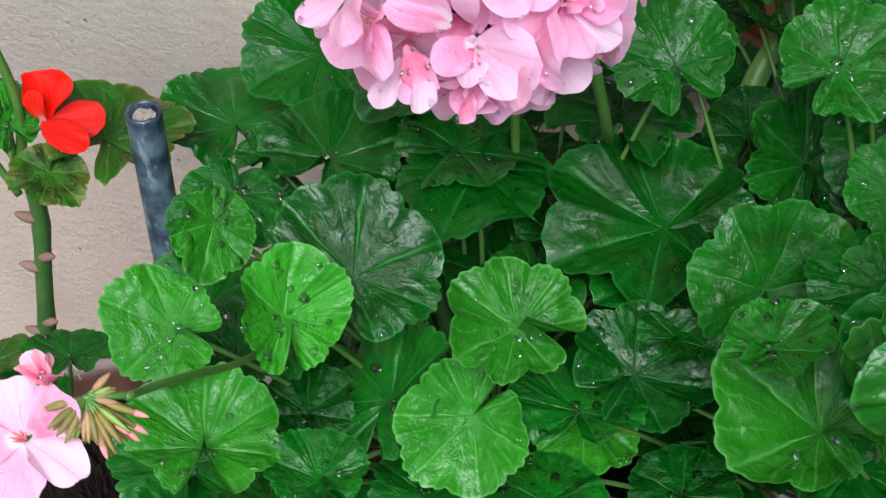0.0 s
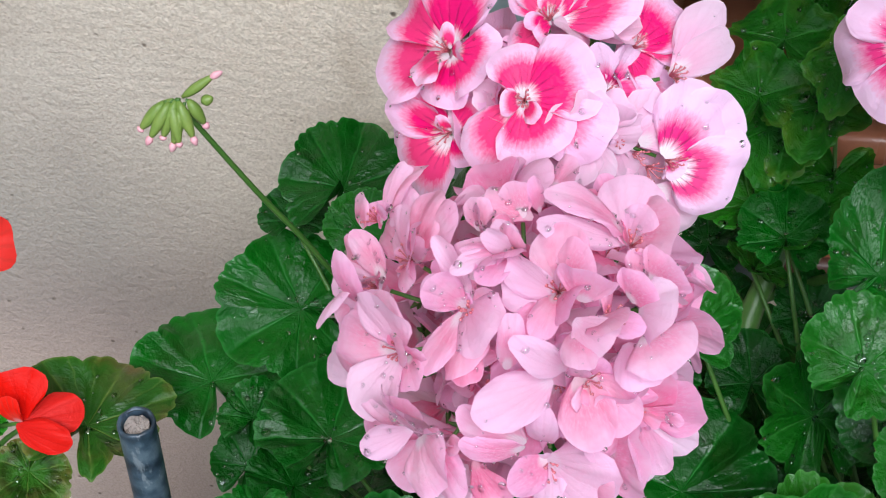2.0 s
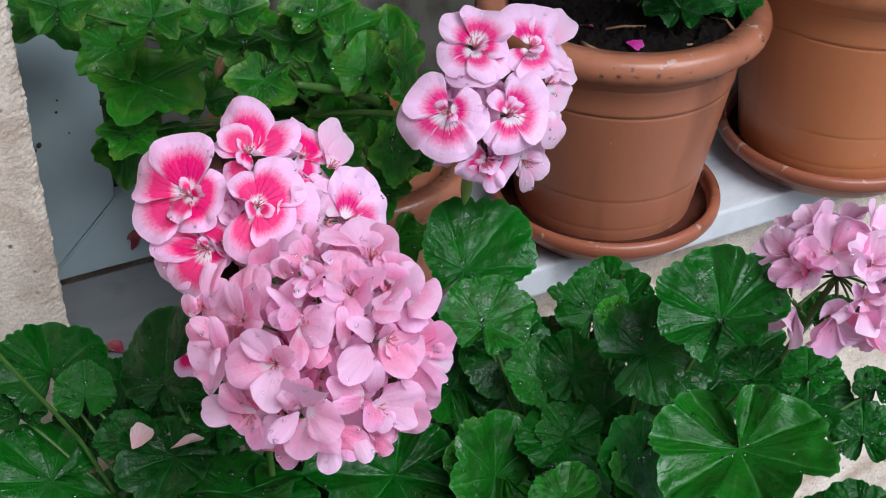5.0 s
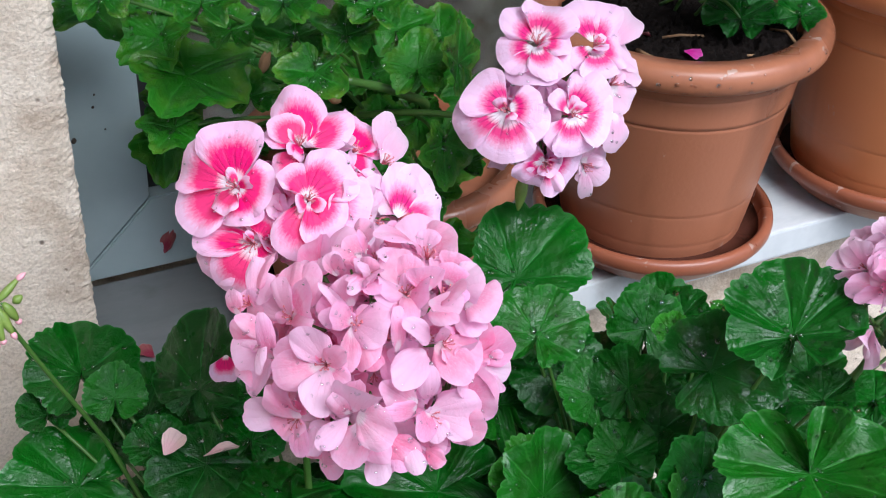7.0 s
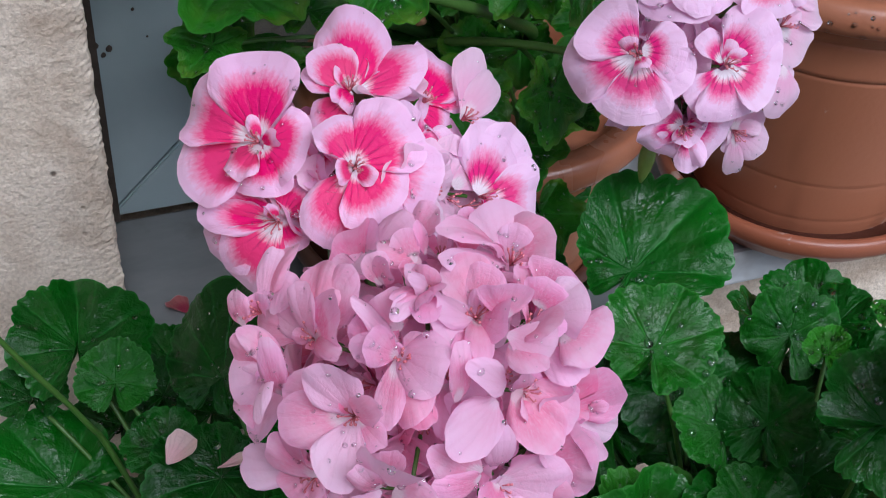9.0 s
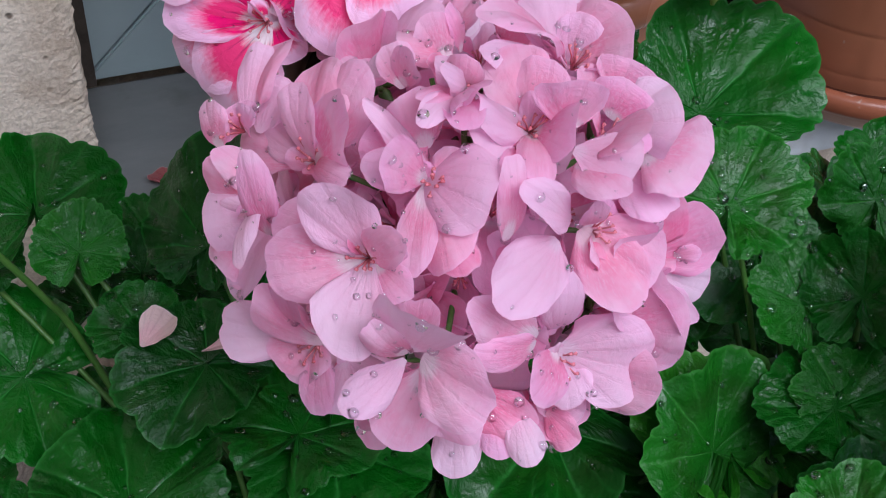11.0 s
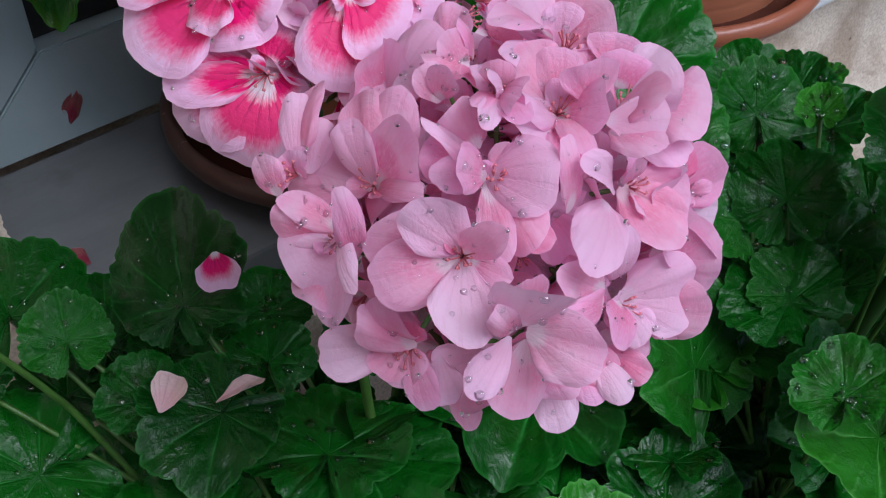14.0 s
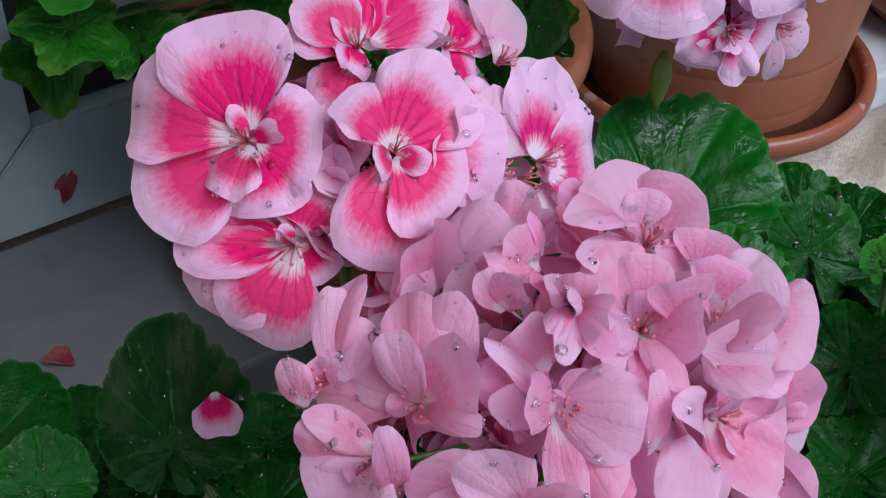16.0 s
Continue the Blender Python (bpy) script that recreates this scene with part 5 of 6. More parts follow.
SECOND_BLOOMS = [
    (None, [(-24, 2, 29, -20, 21, 48, 30, 0), (-28, 3, 26, -42, 27, 33, 30, 0), (-30, 0, 21, -54, 10, 10, 30, 0), (-22, -5, 25, -11, -14, 26, 24, 0), (-26, -6, 20, -33, -12, 9, 28, 0), (-26, -6, 23, -39, -8, 16, 16, 20)]),
    (None, [(2, -23, 26, 26, -19, 37, 26, 0), (0, -24, 25, -5, -12, 36, 18, 25), (-1, -26, 20, -10, -39, -1, 25, 0), (3, -27, 22, 11, -39, 10, 25, 0), (7, -25, 23, 33, -34, 15, 24, 0)]),
    (None, [(10, 3, 39, 19, 30, 56, 24, 0), (12, 0, 38, 38, 12, 46, 21, 0), (6, 2, 39, 3, 17, 48, 16, 0), (5, 2, 37, -3, 17, 42, 14, 0), (10, -1, 38, 2, -2, 37, 11, 0), (6, -2, 33, -6, -2, 25, 15, 0)]),
    (None, [(-26, -17, 2, -50, -1, 2, 16, 25), (-27, -18, 0, -50, -7, -15, 25, 0), (-25, -20, -1, -41, -21, -23, 25, 0), (-20, -18, 5, -13, -13, 13, 15, 0), (-21, -21, 1, -20, -26, -9, 12, 0)]),
    (None, [(39, 7, 26, 54, 24, 32, 22, 0), (39, 7, 26, 60, 19, 23, 18, 0), (34, 0, 22, 48, 2, 16, 18, 0)]),
    (BLUSH, [(51, -3, 20, 67, 23, 34, 15, 20), (50, -3, 20, 72, 18, 25, 13, 0)]),
    (None, [(34, -3, 11, 54, -1, 0, 22, 0)]),
    (BLUSH, [(41, -16, -2, 47, -16, -14, 14, 0), (38, -17, -6, 56, -17, -26, 19, 0)]),
    (BICOLOUR_PALE, [(50, -22, 1, 70, -5, 14, 30, 0), (52, -22, -3, 80, -8, -1, 28, 0), (54, -24, -8, 79, -16, -17, 26, 0), (50, -18, 0, 77, -3, 8, 26, 15)]),
    (BLUSH, [(42, -19, 2, 64, -7, 8, 17, 0), (48, -24, -14, 66, -21, -31, 20, 0)]),
]
THIRD_BLOOMS = [
    (None, [(-28, -11, 22, -41, 6, 28, 27, 0), (-32, -12, 16, -52, 1, 6, 26, 0), (-29, -17, 15, -37, -27, -6, 31, 0), (-25, -18, 16, -16, -33, 6, 28, 0), (-23, -15, 22, -10, -24, 22, 22, 0)]),
    (None, [(0, 8, 49, -5, 28, 59, 23, 0), (3, 7, 49, 19, 16, 60, 29, 0), (0, 1, 44, 10, -16, 35, 26, 0), (-6, 2, 41, -22, 8, 36, 23, 0), (-4, 0, 41, -10, -13, 28, 29, 0), (-4, 1, 43, -4, -16, 33, 16, 0), (5, 4, 47, 19, -2, 45, 22, 0)]),
    (None, [(7, -26, 22, 29, -26, 31, 26, 0), (2, -27, 18, 0, -19, 28, 13, 25), (11, -31, 16, 26, -38, 11, 29, 0), (5, -32, 13, 9, -43, -1, 32, 0), (0, -30, 12, -9, -34, -1, 17, 0)]),
    (None, [(32, -2, 47, 41, 15, 61, 30, 0), (34, -6, 43, 49, -5, 44, 30, 0), (28, -11, 39, 30, -22, 29, 26, 0), (26, -6, 42, 16, -13, 34, 17, 0), (30, -9, 43, 32, -13, 41, 13, 0)]),
    (None, [(-13, -26, -11, -15, -28, -27, 27, 0), (-4, -30, -12, 6, -35, -23, 27, 0), (-9, -28, -11, -18, -21, -10, 14, 0), (-9, -29, -10, -2, -34, -14, 13, 0)]),
    (BLUSH, [(21, -26, -20, 37, -28, -31, 16, 0), (20, -26, -24, 25, -26, -45, 10, 0), (18, -26, -20, 31, -24, -10, 17, 0), (15, -24, -16, 26, -24, -30, 16, 0)]),
    (BLUSH, [(47, 1, 37, 71, 17, 48, 18, 0), (44, -9, 25, 64, -6, 20, 18, 0), (39, -15, 18, 49, -20, 6, 24, 0), (37, -24, 8, 31, -35, -11, 20, 0), (42, -5, 30, 60, 4, 34, 23, 0), (29, -29, 1, 41, -16, 10, 19, 0)]),
]

MAIN, SECOND, THIRD = Vector((0.073, -0.319, 0.737)), Vector((0.062, -0.235, 0.765)), Vector((0.225, -0.200, 0.768))
main_fill = [r for r in dome(MAIN, 0.043, 46, (0, 0, 1), 1.0, 2.6, 4) if (r[0] - MAIN).normalized().dot(OPEN_SIDE) < 0.28]
main_fill += [(c, n, s * 0.8) for c, n, s in dome(MAIN, 0.026, 26, (-0.3, -0.6, 0.7), 1.0, 2.3, 5)]
bloom_head(front, MAIN, MAIN_BLOOMS, PALE, "large pale pink head of semi-double flowers, wet", (0.105, -0.27, 0.66), main_fill, 0.0235, 3, 0.00120)
second_fill = [r for r in dome(SECOND, 0.023, 20, (0, 0, 1), 1.0, 2.4, 6) if (r[0] - SECOND).normalized().dot(OPEN_SIDE) < 0.1]
second_fill += [(c, n, s * 0.95, BLUSH if k % 3 == 1 else BICOLOUR) for k, (c, n, s) in enumerate(dome(SECOND, 0.014, 16, (0.4, -0.6, 0.5), 1.0, 2.0, 8))]
for k, (x, y, z) in enumerate(((0.029, -0.010, 0.017), (0.033, -0.019, 0.003), (0.024, -0.024, 0.010), (0.036, 0.002, 0.008), (0.022, 0.006, 0.028), (0.014, -0.022, 0.000), (0.034, -0.010, -0.008))):
    second_fill.append((SECOND + Vector((x, y, z)), Vector((x * 1.2, y * 2.0 - 0.010, z + 0.012)), 0.95, BICOLOUR_PALE if k % 3 == 0 else BLUSH))
bloom_head(front, SECOND, SECOND_BLOOMS, BICOLOUR, "head of pink flowers with magenta eyes and pale edges", (0.07, -0.25, 0.37), second_fill, 0.021, 2, 0.00118)
third_fill = [r for r in dome(THIRD, 0.023, 20, (0, 0, 1), 1.0, 2.4, 7) if (r[0] - THIRD).normalized().dot(OPEN_SIDE) < 0.1]
third_fill += [(c, n, s * 0.95, BLUSH if k % 3 == 1 else BICOLOUR_PALE) for k, (c, n, s) in enumerate(dome(THIRD, 0.015, 16, (0.1, -0.7, 0.5), 1.0, 2.0, 9))]
bloom_head(back, THIRD, THIRD_BLOOMS, BICOLOUR_PALE, "smaller head of pink flowers with magenta eyes", (0.17, -0.01, 0.68), third_fill, 0.021, 2, 0.00118)
FOURTH = Vector((0.347, -0.388, 0.736))
fourth_rows = [(c, n, s, BLUSH if k % 3 != 1 else PALE) for k, (c, n, s) in enumerate(dome(FOURTH, 0.028, 19, (-0.25, -0.6, 0.75), 1.0, 2.3, 9))]
flower_head(right, FOURTH, fourth_rows, 0.0225, PALE, "loose pale pink flower head past its best", (0.30, -0.32, 0.40), 5, 2, (20, 60))


def bud(owner, a, b, r, mat, name="bud", label=""):
    """A tapered bud from its foot a to its tip b."""
    a, b = Vector(a), Vector(b)
    prof = (0.35, 0.75, 1.0, 1.0, 0.85, 0.6, 0.2)
    pts = [a.lerp(b, k / 6) - owner.location for k in range(7)]
    v, f = tube(pts, [r * p for p in prof], 8)
    return from_rows(name, v, f, mat, owner, label)


def stem(owner, points, r0, r1, mat=WOODY, name="stem", label="", knots=0):
    """A stem through points, thicker at its knots."""
    pts = [Vector(p) for p in points]
    fine = []
    for k in range(len(pts) - 1):
        p0, p1, p2, p3 = pts[max(k - 1, 0)], pts[k], pts[k + 1], pts[min(k + 2, len(pts) - 1)]
        for j in range(6):
            t = j / 6
            fine.append(0.5 * (2 * p1 + (p2 - p0) * t + (2 * p0 - 5 * p1 + 4 * p2 - p3) * t * t + (3 * p1 - p0 - 3 * p2 + p3) * t ** 3))
    fine.append(pts[-1])
    n = len(fine)
    radii = [(r0 + (r1 - r0) * k / (n - 1)) * (1 + (0.16 * max(0.0, math.cos(k * knots * 2 * math.pi / n)) ** 6 if knots else 0.0)) for k in range(n)]
    v, f = tube([p - owner.location for p in fine], radii, 10)
    return from_rows(name, v, f, mat, owner, label)


SALMON = plain("petal_shrivelled_salmon", (0.50, 0.13, 0.14), (0.66, 0.27, 0.26), 0.6, 200.0)
OLIVE_GOLD = plain("bud_olive_gold", (0.10, 0.09, 0.014), (0.24, 0.165, 0.035), 0.6, 90.0)
OLIVE = plain("bud_olive_brown", (0.07, 0.065, 0.012), (0.19, 0.16, 0.04), 0.6, 90.0)

# unopened drooping buds on a long thin stalk before the wall
stem(front, [(0.02, -0.22, 0.42), (-0.025, -0.178, 0.57), (-0.039, -0.179, 0.613), (-0.060, -0.193, 0.670), (-0.078, -0.205, 0.722)], 0.0016, 0.0012, STALK, "flower_stalk", "long thin stalk of unopened buds")
BUDS = [(-0.100, -0.214, 0.717), (-0.095, -0.217, 0.714), (-0.090, -0.214, 0.712), (-0.085, -0.216, 0.710), (-0.080, -0.217, 0.711), (-0.074, -0.213, 0.712), (-0.098, -0.207, 0.719), (-0.070, -0.206, 0.716)]
for k, end in enumerate(BUDS):
    foot = Vector((-0.084 + 0.002 * (k % 4), -0.205, 0.729 + 0.001 * (k % 3)))
    tip = foot.lerp(Vector(end), 0.84)
    mid = foot.lerp(tip, 0.2) + Vector((0, 0, 0.003))
    bud(front, foot, mid, 0.0009, STALK, "bud_stalk")
    bud(front, mid, tip, 0.0027, BUD, "bud", "green drooping bud")
    bud(front, tip.lerp(mid, 0.10), tip + (tip - mid) * (0.16 if k % 2 else 0.05), 0.0017, BUDTIP, "bud_tip", "pink bud tip")
bud(front, (-0.080, -0.203, 0.730), (-0.066, -0.198, 0.739), 0.0021, BUD)
bud(front, (-0.068, -0.199, 0.738), (-0.063, -0.197, 0.740), 0.0016, BUDTIP, "bud_tip", "pink bud tip")
bud(front, (-0.072, -0.203, 0.728), (-0.067, -0.203, 0.731), 0.0024, BUD)
# a hanging green bud of the sill plant's flower head
bud(back, (0.224, -0.195, 0.728), (0.220, -0.198, 0.706), 0.0038, BUD, "bud", "hanging green bud")

# the flower and spent buds that reach out in front of the pot
stem(front, [(-0.030, -0.294, 0.494), (-0.010, -0.358, 0.555), (-0.005, -0.408, 0.598), (-0.002, -0.450, 0.641), (0.001, -0.483, 0.673)], 0.0018, 0.0013, STALK, "flower_stalk", "slanting hairy flower stalk")
CLUMP = Vector((-0.0106, -0.4866, 0.6736))
ASIDE, DROOP, UPWARD = Vector((0.87, 0.40, -0.235)), Vector((0.205, -0.767, -0.608)), Vector((0.427, -0.489, 0.760))
fh = from_rows("flower_head", *tube([p - front.location for p in (Vector((0.0006, -0.4827, 0.6732)), CLUMP, Vector((-0.0266, -0.5003, 0.6647)))], [0.0013, 0.0011, 0.0008], 7), STALK, front, "single pale pink flower among spent buds")
floret(front, fh, (-0.0266, -0.5003, 0.6647), (0.15, -0.45, 0.88), 0.0235, 5, PALE, 10, 20)
floret(front, fh, (-0.0222, -0.4872, 0.6768), (-0.1, 0.1, 1.0), 0.0115, 6, PINK_BUD, 64, 0, 2)
rnd_b = random.Random(3)
for k in range(52):
    # thin stalks that fan out and hang, each with a slender calyx at its end
    turn = radians((-38, -14, 8, 24, 38, 48, 58, 68, 80, 94, 110, 132, 158)[k % 13] + rnd_b.uniform(-9, 9))
    long = rnd_b.uniform(0.75, 1.0) * (0.0205 if 15 < math.degrees(turn) < 75 else 0.0155 if math.degrees(turn) >= 75 else 0.011)
    way = (ASIDE * math.cos(turn) + DROOP * math.sin(turn) + UPWARD * rnd_b.uniform(-0.55, 0.35)).normalized()
    knee = CLUMP + way * long * 0.28 + UPWARD * rnd_b.uniform(0.0, 0.002)
    end = CLUMP + way * long
    bud(front, CLUMP, knee + way * 0.001, 0.0007, STALK, "bud_stalk")
    bud(front, knee, end, rnd_b.uniform(0.0009, 0.0014), (OLIVE, BUD, OLIVE, OLIVE_GOLD, OLIVE, OLIVE_GOLD, WITHERED)[k % 7], "spent_bud", "slender olive-brown spent bud")
    if k % 13 in (3, 4, 5, 7) and k < 26:
        bud(front, end - way * 0.005, end + way * 0.0015, 0.0011, SALMON, "bud_tip", "shrivelled pink petal")
LONE = Vector((-0.0266, -0.5003, 0.6647))
for k in range(7):
    a = 0.9 * k
    bud(front, LONE, LONE + Vector((0.0028 * math.cos(a), -0.002 + 0.0024 * math.sin(a), 0.0050)), 0.00045, STAMEN, "stamen", "red stamen")

# ---- the red geranium ----
stem(red, [(-0.248, -0.250, 0.317), (-0.235, -0.250, 0.364), (-0.219, -0.250, 0.429), (-0.205, -0.250, 0.487), (-0.203, -0.250, 0.53)], 0.0056, 0.0046, WOODY, "stem", "thick green jointed stem", 3)
stem(red, [(-0.203, -0.250, 0.53), (-0.196, -0.248, 0.565), (-0.199, -0.247, 0.60), (-0.208, -0.247, 0.624)], 0.0030, 0.0022, STALK, "flower_stalk")
stem(red, [(-0.214, -0.250, 0.50), (-0.226, -0.250, 0.535), (-0.236, -0.250, 0.562)], 0.0024, 0.0015, STALK, "side_shoot")
for x, z, s in ((-0.2109, 0.4859, -1), (-0.2207, 0.4434, -1), (-0.2086, 0.4545, 1), (-0.2238, 0.3936, 1), (-0.2355, 0.3818, -1), (-0.2418, 0.3526, -1), (-0.2362, 0.3497, 1)):
    bud(red, (x - 0.006 * s, -0.2525, z - 0.002), (x + 0.007 * s, -0.2545, z + 0.003), 0.0034, STIPULE, "stipule", "dull pink-brown dry stipule")
hub = Vector((-0.208, -0.247, 0.627))
red_head = flower_head(red, hub, [((-0.232, -0.256, 0.665), (-0.6, 0.1, 0.8), 0.95)], 0.0265, RED, "scarlet flowers seen from below on reddish stalks", (-0.208, -0.247, 0.60), 5, 0, (12, 20))


def scarlet(head, centre, petals, mat, seed):
    """A scarlet flower of few large petals: claw, tip, width (mm from its middle), roll."""
    verts, uvs, faces = [], [], []
    for j, (x0, y0, z0, x1, y1, z1, wide, roll) in enumerate(petals):
        base, tip = Vector((x0, y0, z0)) * 0.001, Vector((x1, y1, z1)) * 0.001
        sheet(centre + base, centre + tip, wide * 0.00118, roll, OPEN_SIDE, seed + j * 17, verts, uvs, faces)
    return from_rows("flower", [p - red.location for p in verts], faces, mat, head, uvs=uvs)


UPPER, SIDE = Vector((-0.1948, -0.2221, 0.6459)), Vector((-0.2201, -0.2289, 0.6420))
scarlet(red_head, UPPER, [(1, 0, 2, 6, 18, 19, 25, 0), (2, 1, 0, 25, 5, 4, 23, 0), (0, 0, 2, -2, 0, 24, 9, 0)], RED_PALE, 41)
scarlet(red_head, SIDE, [(1, 2, 1, 3, 21, 24, 23, 0), (2, 1, 0, 23, -3, -7, 27, 0), (2, -1, 0, 9, -15, -9, 15, 0), (-1, 1, 2, -6, -9, 23, 25, 0), (0, -2, 1, -1, -24, 3, 19, 0)], RED_PALE, 43)
for c in (UPPER, SIDE):
    bud(red, hub, c, 0.0013, STIPULE, "flower_stalk", "reddish thin flower stalk")
    for x, z in ((-0.004, 0.012), (0.008, 0.010), (0.012, -0.001)):
        bud(red, c, c + Vector((x, -0.003, z)), 0.0017, BUD, "sepal", "green sepal")
for k in range(20):
    a = 0.7 * k
    bud(red, hub + Vector((0.003 * math.cos(a), 0.003 * math.sin(a), 0)), hub + Vector(((0.006 + 0.003 * (k % 3)) * math.cos(a * 1.7), 0.009 * math.sin(a), 0.008 * math.sin(2.1 * a) - 0.001)), 0.0013 + 0.0004 * (k % 3), (WITHERED, BUD, WITHERED)[k % 3], "spent_bud", "dry spent bud")
bud(red, hub + Vector((-0.004, 0, -0.004)), hub + Vector((-0.010, -0.002, -0.012)), 0.0026, BUD, "bud", "yellow-green bud")
OPENED = Vector((-0.1703, -0.2602, 0.5684))
rh = from_rows("flower_head", *tube([Vector((-0.196, -0.249, 0.545)) - red.location, OPENED - red.location], [0.0012, 0.0009], 7), STALK, red, "single open scarlet flower")
scarlet(rh, OPENED, [(-1, 0, 1, -10, 15, 21, 28, 0), (1, -1, 1, 24, 14, 0, 18, 0), (-4, -2, 0, 24, -9, -5, 14, 0)], RED, 47)
scarlet(rh, OPENED, [(-1, -1, 1, -8, 0, 18, 10, 0)], RED_PALE, 53)
sh = from_rows("flower_head", *tube([Vector((-0.238, -0.252, 0.55)) - red.location, Vector((-0.243, -0.254, 0.562)) - red.location], [0.0012, 0.0009], 7), STALK, red, "small scarlet flower by the shoot")
floret(red, sh, (-0.246, -0.255, 0.563), (0.1, -0.5, 0.8), 0.013, 5, RED, 30, 10)
floret(red, sh, (-0.256, -0.262, 0.497), (0.1, -0.5, 0.8), 0.012, 5, RED, 36, 30)

# ---- thick stems of the plants ----
stem(front, [(0.09, -0.25, 0.37), (0.100, -0.205, 0.50), (0.106, -0.212, 0.56), (0.110, -0.25, 0.61), (0.105, -0.27, 0.662)], 0.0032, 0.0026, STALK, "flower_stalk", "upright stalk of the large pink head")
stem(right, [(0.21, -0.25, 0.37), (0.165, -0.215, 0.55), (0.170, -0.177, 0.584), (0.181, -0.152, 0.605), (0.178, -0.146, 0.615)], 0.0062, 0.0048, STALK, "stem", "thick pale green stem", 4)
stem(right, [(0.176, -0.165, 0.592), (0.193, -0.160, 0.597), (0.215, -0.185, 0.640)], 0.0034, 0.0022, STALK, "side_shoot")
stem(right, [(0.27, -0.29, 0.37), (0.28, -0.31, 0.52), (0.275, -0.35, 0.66)], 0.0055, 0.0035, WOODY, "stem", "green woody stem", 4)
stem(front, [(0.06, -0.29, 0.36), (0.04, -0.27, 0.46), (0.02, -0.25, 0.53)], 0.0058, 0.0042, WOODY, "stem", "green woody stem", 4)
stem(front, [(0.07, -0.29, 0.36), (0.10, -0.31, 0.46), (0.12, -0.30, 0.52)], 0.0055, 0.0040, WOODY, "stem", "green woody stem", 4)
stem(back, [(0.235, 0.025, 0.58), (0.21, 0.0, 0.66), (0.165, -0.02, 0.70), (0.12, -0.04, 0.72)], 0.0050, 0.0030, WOODY, "stem", "trailing green stem", 5)
stem(back, [(0.235, 0.025, 0.58), (0.24, -0.03, 0.68), (0.20, -0.08, 0.73), (0.15, -0.10, 0.76)], 0.0045, 0.0025, STALK, "stem", "trailing green stem", 5)
for k in range(9):
    a = 1.3 * k
    c = Vector((0.155 + 0.03 * math.cos(a), -0.02 + 0.03 * math.sin(a), 0.715 + 0.004 * (k % 4)))
    bud(back, c, c + Vector((0.012 * math.cos(2 * a), 0.008, 0.012 * math.sin(3 * a))), 0.0034, WITHERED, "dry_leaf", "curled dry brown leaf")


DEBRIS = plain("dry_leaf_litter", (0.07, 0.032, 0.02), (0.26, 0.15, 0.085), 0.85, 120.0, 0.6, 0.002)
rnd_d = random.Random(21)
for x, y, z in ((0.212, 0.022, 0.700), (0.150, 0.054, 0.690), (0.198, 0.027, 0.680), (0.241, 0.022, 0.690)):
    for k in range(7):
        a = Vector((x + rnd_d.uniform(-0.013, 0.013), y + rnd_d.uniform(-0.01, 0.01), z + rnd_d.uniform(-0.012, 0.012)))
        bud(back, a, a + Vector((rnd_d.uniform(-1, 1), rnd_d.uniform(-1, 1), rnd_d.uniform(-1, 1))).normalized() * rnd_d.uniform(0.006, 0.013), rnd_d.uniform(0.0014, 0.0032), DEBRIS, "dry_leaf", "curled dry brown leaf")


# young leaves at the tip of the thick stem
for x, y, z, rx, ry, rz, r in ((0.182, -0.158, 0.628, 24, 12, 200, 0.020), (0.166, -0.140, 0.632, -12, -18, 60, 0.022), (0.192, -0.136, 0.630, -16, 20, 320, 0.018), (0.170, -0.165, 0.612, 30, -12, 150, 0.017)):
    leaf(right, x, y, z, rx, ry, rz, r, 0.2, 1, 0.3)


# ---- the pipe ----
pv, pf = [], []
axis0, axis1 = Vector((-0.1225, -0.2765, 0.335)), Vector((-0.1055, -0.2740, 0.598))
up = (axis1 - axis0).normalized()
sd = up.orthogonal().normalized()
fw = up.cross(sd)
LENGTH = (axis1 - axis0).length
PIPE_ROWS = [(0.0087, 0.0), (0.0086, LENGTH * 0.3), (0.0087, LENGTH * 0.6), (0.0086, LENGTH - 0.004), (0.0088, LENGTH - 0.001), (0.0084, LENGTH), (0.0070, LENGTH), (0.0067, LENGTH - 0.0012), (0.0066, LENGTH - 0.006)]
for r, h in PIPE_ROWS:
    for a in range(32):
        t = 2 * math.pi * a / 32
        pv.append(axis0 + up * h + (sd * math.cos(t) + fw * math.sin(t)) * r * (1 + 0.02 * math.sin(3 * t + 40 * h)) + up * (0.0007 * math.sin(5 * t) * math.sin(2 * t + 1) if h > LENGTH - 0.002 else 0.0))
for k in range(len(PIPE_ROWS) - 1):
    for a in range(32):
        b = (a + 1) % 32
        pf.append((k * 32 + a, k * 32 + b, (k + 1) * 32 + b, (k + 1) * 32 + a))
pipe = tagged(new("garden_pipe"), "weathered blue-grey pipe end plugged with earth, standing in the pot", "pipe")
from_rows("pipe_wall", pv, pf, PIPE, pipe)
EARTH = plain("pale_dry_earth", (0.20, 0.165, 0.145), (0.36, 0.31, 0.28), 0.95, 160.0, 0.9, 0.002)
ev, ef = [axis0 + up * (LENGTH - 0.0022)], []
rnd_e = random.Random(6)
for k in range(1, 5):
    for a in range(20):
        t = 2 * math.pi * a / 20
        ev.append(axis0 + up * (LENGTH - 0.0028 + rnd_e.uniform(-0.0008, 0.0008)) + (sd * math.cos(t) + fw * math.sin(t)) * 0.0058 * k / 4)
for a in range(20):
    ef.append((0, 1 + a, 1 + (a + 1) % 20))
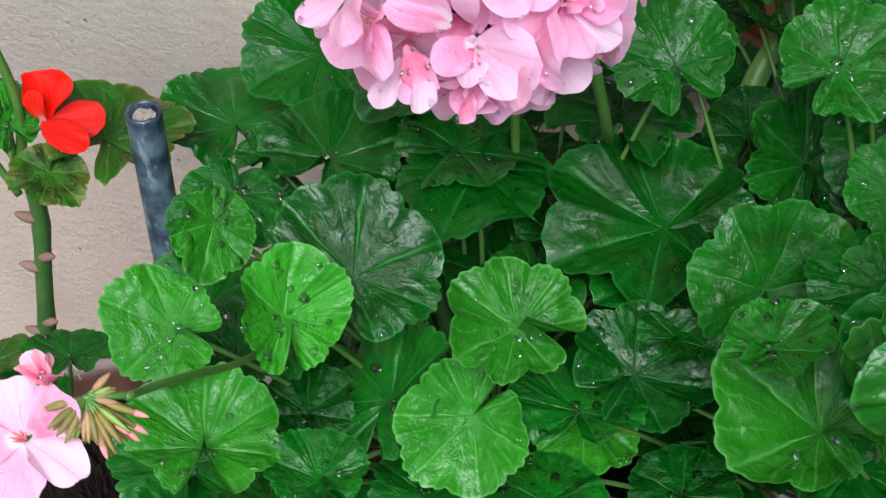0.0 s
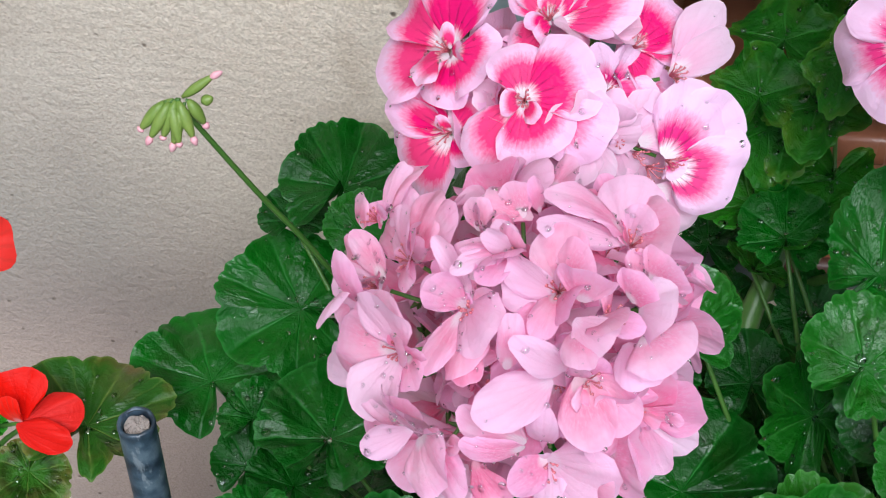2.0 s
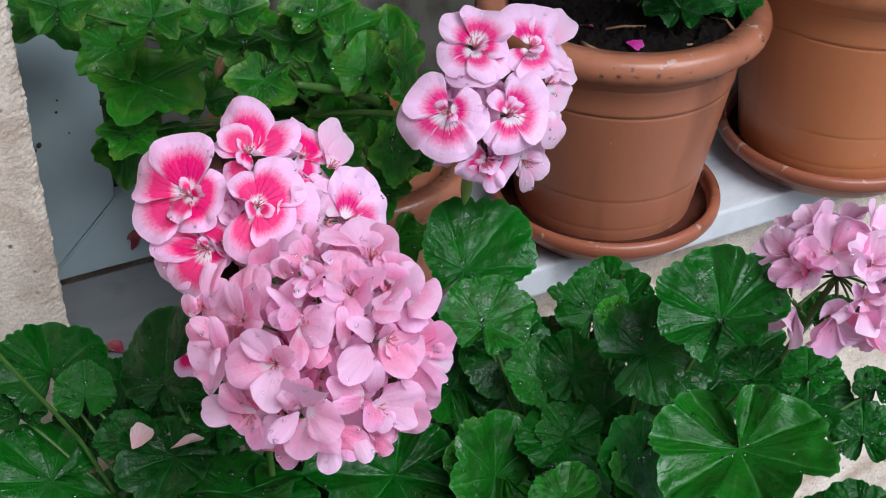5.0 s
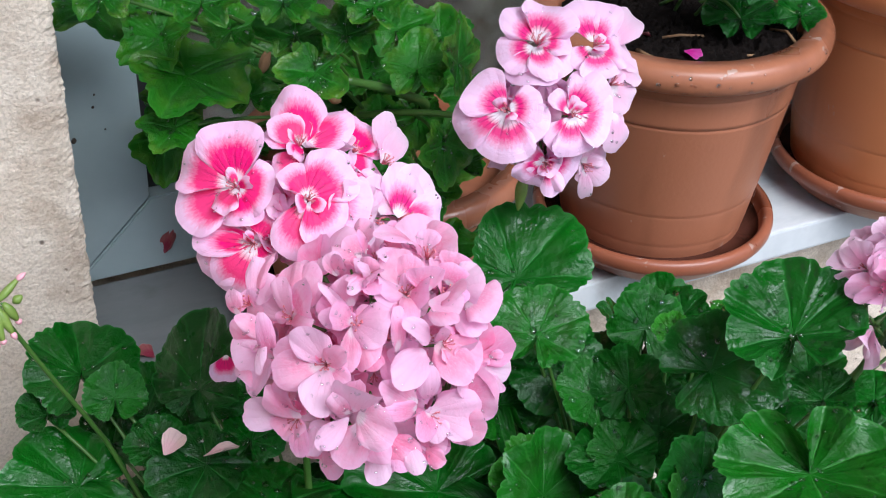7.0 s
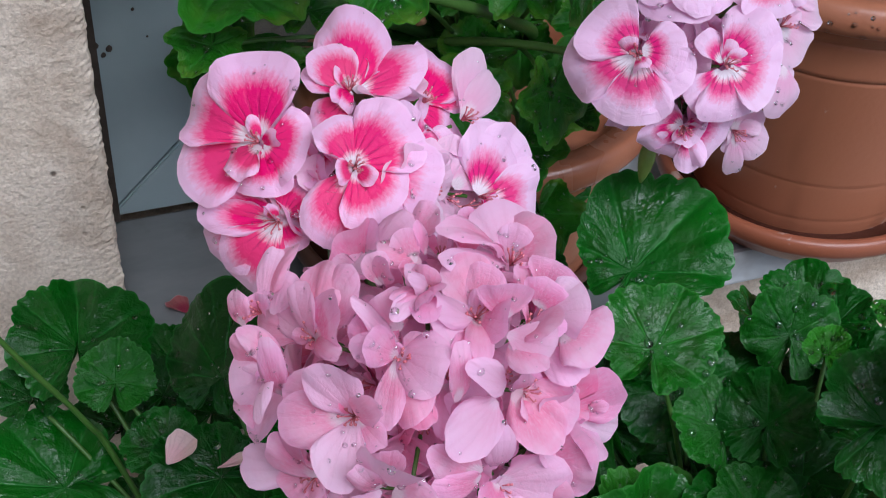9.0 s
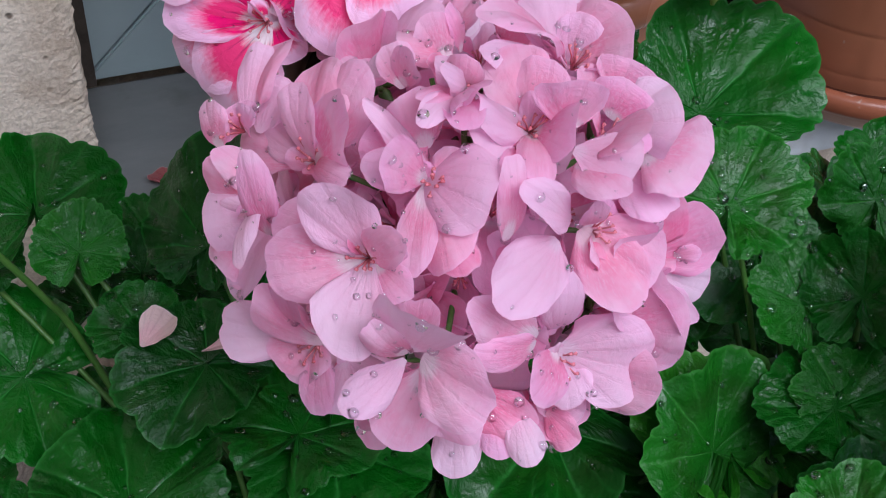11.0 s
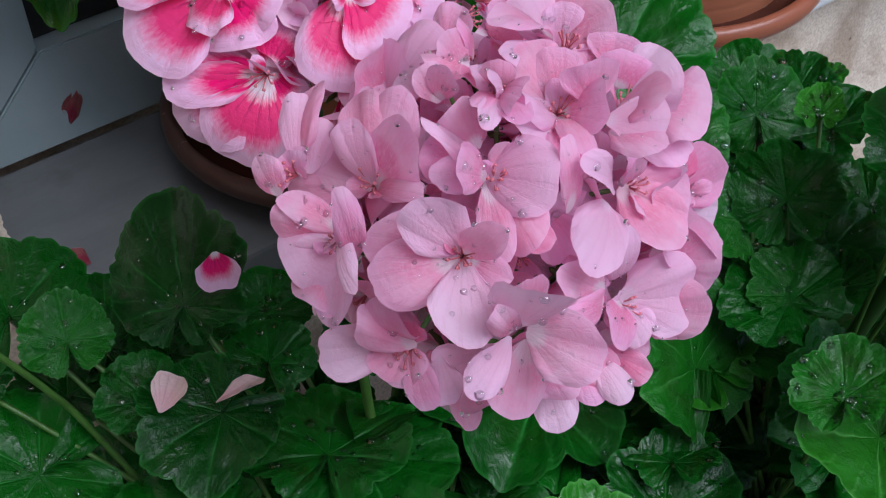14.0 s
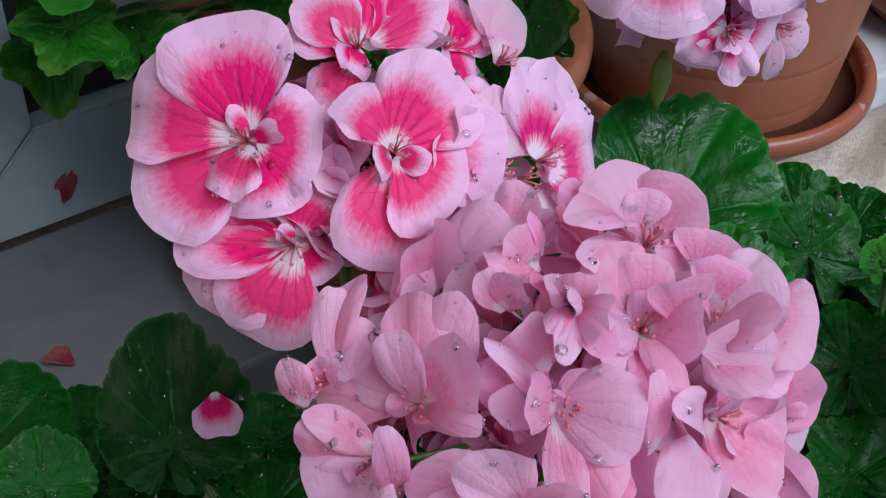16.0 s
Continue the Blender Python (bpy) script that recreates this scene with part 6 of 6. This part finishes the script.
for k in range(3):
    for a in range(20):
        b = (a + 1) % 20
        ef.append((1 + k * 20 + a, 1 + (k + 1) * 20 + a, 1 + (k + 1) * 20 + b, 1 + k * 20 + b))
# Dark lining stands for the shade between pipe wall and plug.
bv, bf = tube([axis0 + up * (LENGTH - 0.012), axis0 + up * (LENGTH - 0.0006)], [0.0069, 0.0069], 28)
from_rows("bore_shade", bv, bf[:-2], RUBBER_AND_SHADE, pipe, "dark lining added as the shade inside the pipe")
from_rows("earth_plug", ev, ef, EARTH, pipe, "pale dry earth in the pipe", smooth=False)


# ---- fallen petals ----
MAGENTA = petal_material("petal_fallen_magenta", (0.70, 0.10, 0.42), (0.66, 0.035, 0.34), (0.70, 0.08, 0.42), thin=0.2)

def fallen(place, turn, length, mat, label, wide=0.8):
    v, u, f = [], [], []
    petal_rows(length, length * wide, 0.35, -0.12, 0.10, round(place[0] * 9999) + 3, v, u, f, pose(0, 0, 0, *turn).to_3x3())
    mean = sum(v, Vector()) / len(v)
    ob = from_rows("fallen_petal", [p - mean for p in v], f, mat, None, "", u)
    ob.location = place
    return tagged(ob, label, "petal", group="fallen petals")


fallen((-0.003, -0.206, 0.6075), (12, 8, -55), 0.0185, DRY, "pale pink fallen petal on a leaf")
fallen((0.021, -0.215, 0.6020), (14, -18, -105), 0.0215, DRY, "withered cream-pink fallen petal on a leaf", 0.46)
fallen((0.0425, -0.170, 0.6250), (-22, 10, 152), 0.0190, BICOLOUR, "pink and magenta fallen petal on a leaf", 1.0)
fallen((0.081, 0.1140, 0.5220), (80, 15, -50), 0.0235, DRYDARK, "dark wet petal stuck to the window frame", 0.5)
fallen((0.034, 0.0100, 0.5025), (4, 3, 30), 0.0190, DRYDARK, "dark red fallen petal on the marble sill", 0.8)
fallen((0.441, -0.062, 0.7085), (5, 3, 200), 0.0165, MAGENTA, "magenta fallen petal on the soil")
fallen((0.431, -0.020, 0.706), (20, 30, 70), 0.0130, DRYDARK, "dark purple wilted petal on the soil")


def twig(points, r, label):
    v, f = tube(points, [r] * len(points), 6)
    return tagged(from_rows("twig", v, f, WITHERED), label, "twig", group="dry twigs")


twig([(0.442, -0.025, 0.704), (0.455, -0.030, 0.706), (0.474, -0.035, 0.704)], 0.0011, "thin dry reddish twig on the soil")
twig([(0.412, -0.036, 0.704), (0.411, -0.050, 0.706), (0.417, -0.056, 0.704)], 0.0016, "thin green-brown twig on the soil")
twig([(0.530, -0.044, 0.704), (0.535, -0.058, 0.707), (0.533, -0.074, 0.703)], 0.0011, "thin dry reddish twig on the soil")
twig([(0.483, -0.075, 0.704), (0.489, -0.077, 0.704)], 0.0010, "thin dry twig on the soil")

for owner in (front, right, red, back, potted):
    drops(owner)
# beads of rain along the rolled rim of the brown pot
rnd_w = random.Random(12)
DROPS[BROWN_POT] = []
for _ in range(46):
    a, e = radians(rnd_w.uniform(175, 300)), radians(rnd_w.choice((-60, -45, -30, 0, 35)) + rnd_w.uniform(-10, 10))
    out = Vector((math.cos(a) * math.cos(e), math.sin(a) * math.cos(e), math.sin(e)))
    middle = BROWN_POT.location + Vector((0.112 * math.cos(a), 0.112 * math.sin(a), 0.206 - 0.0115))
    DROPS[BROWN_POT].append((middle + Vector((out.x * 0.0093, out.y * 0.0093, out.z * 0.0113)), out, rnd_w.uniform(0.0007, 0.0024)))
drops(BROWN_POT)
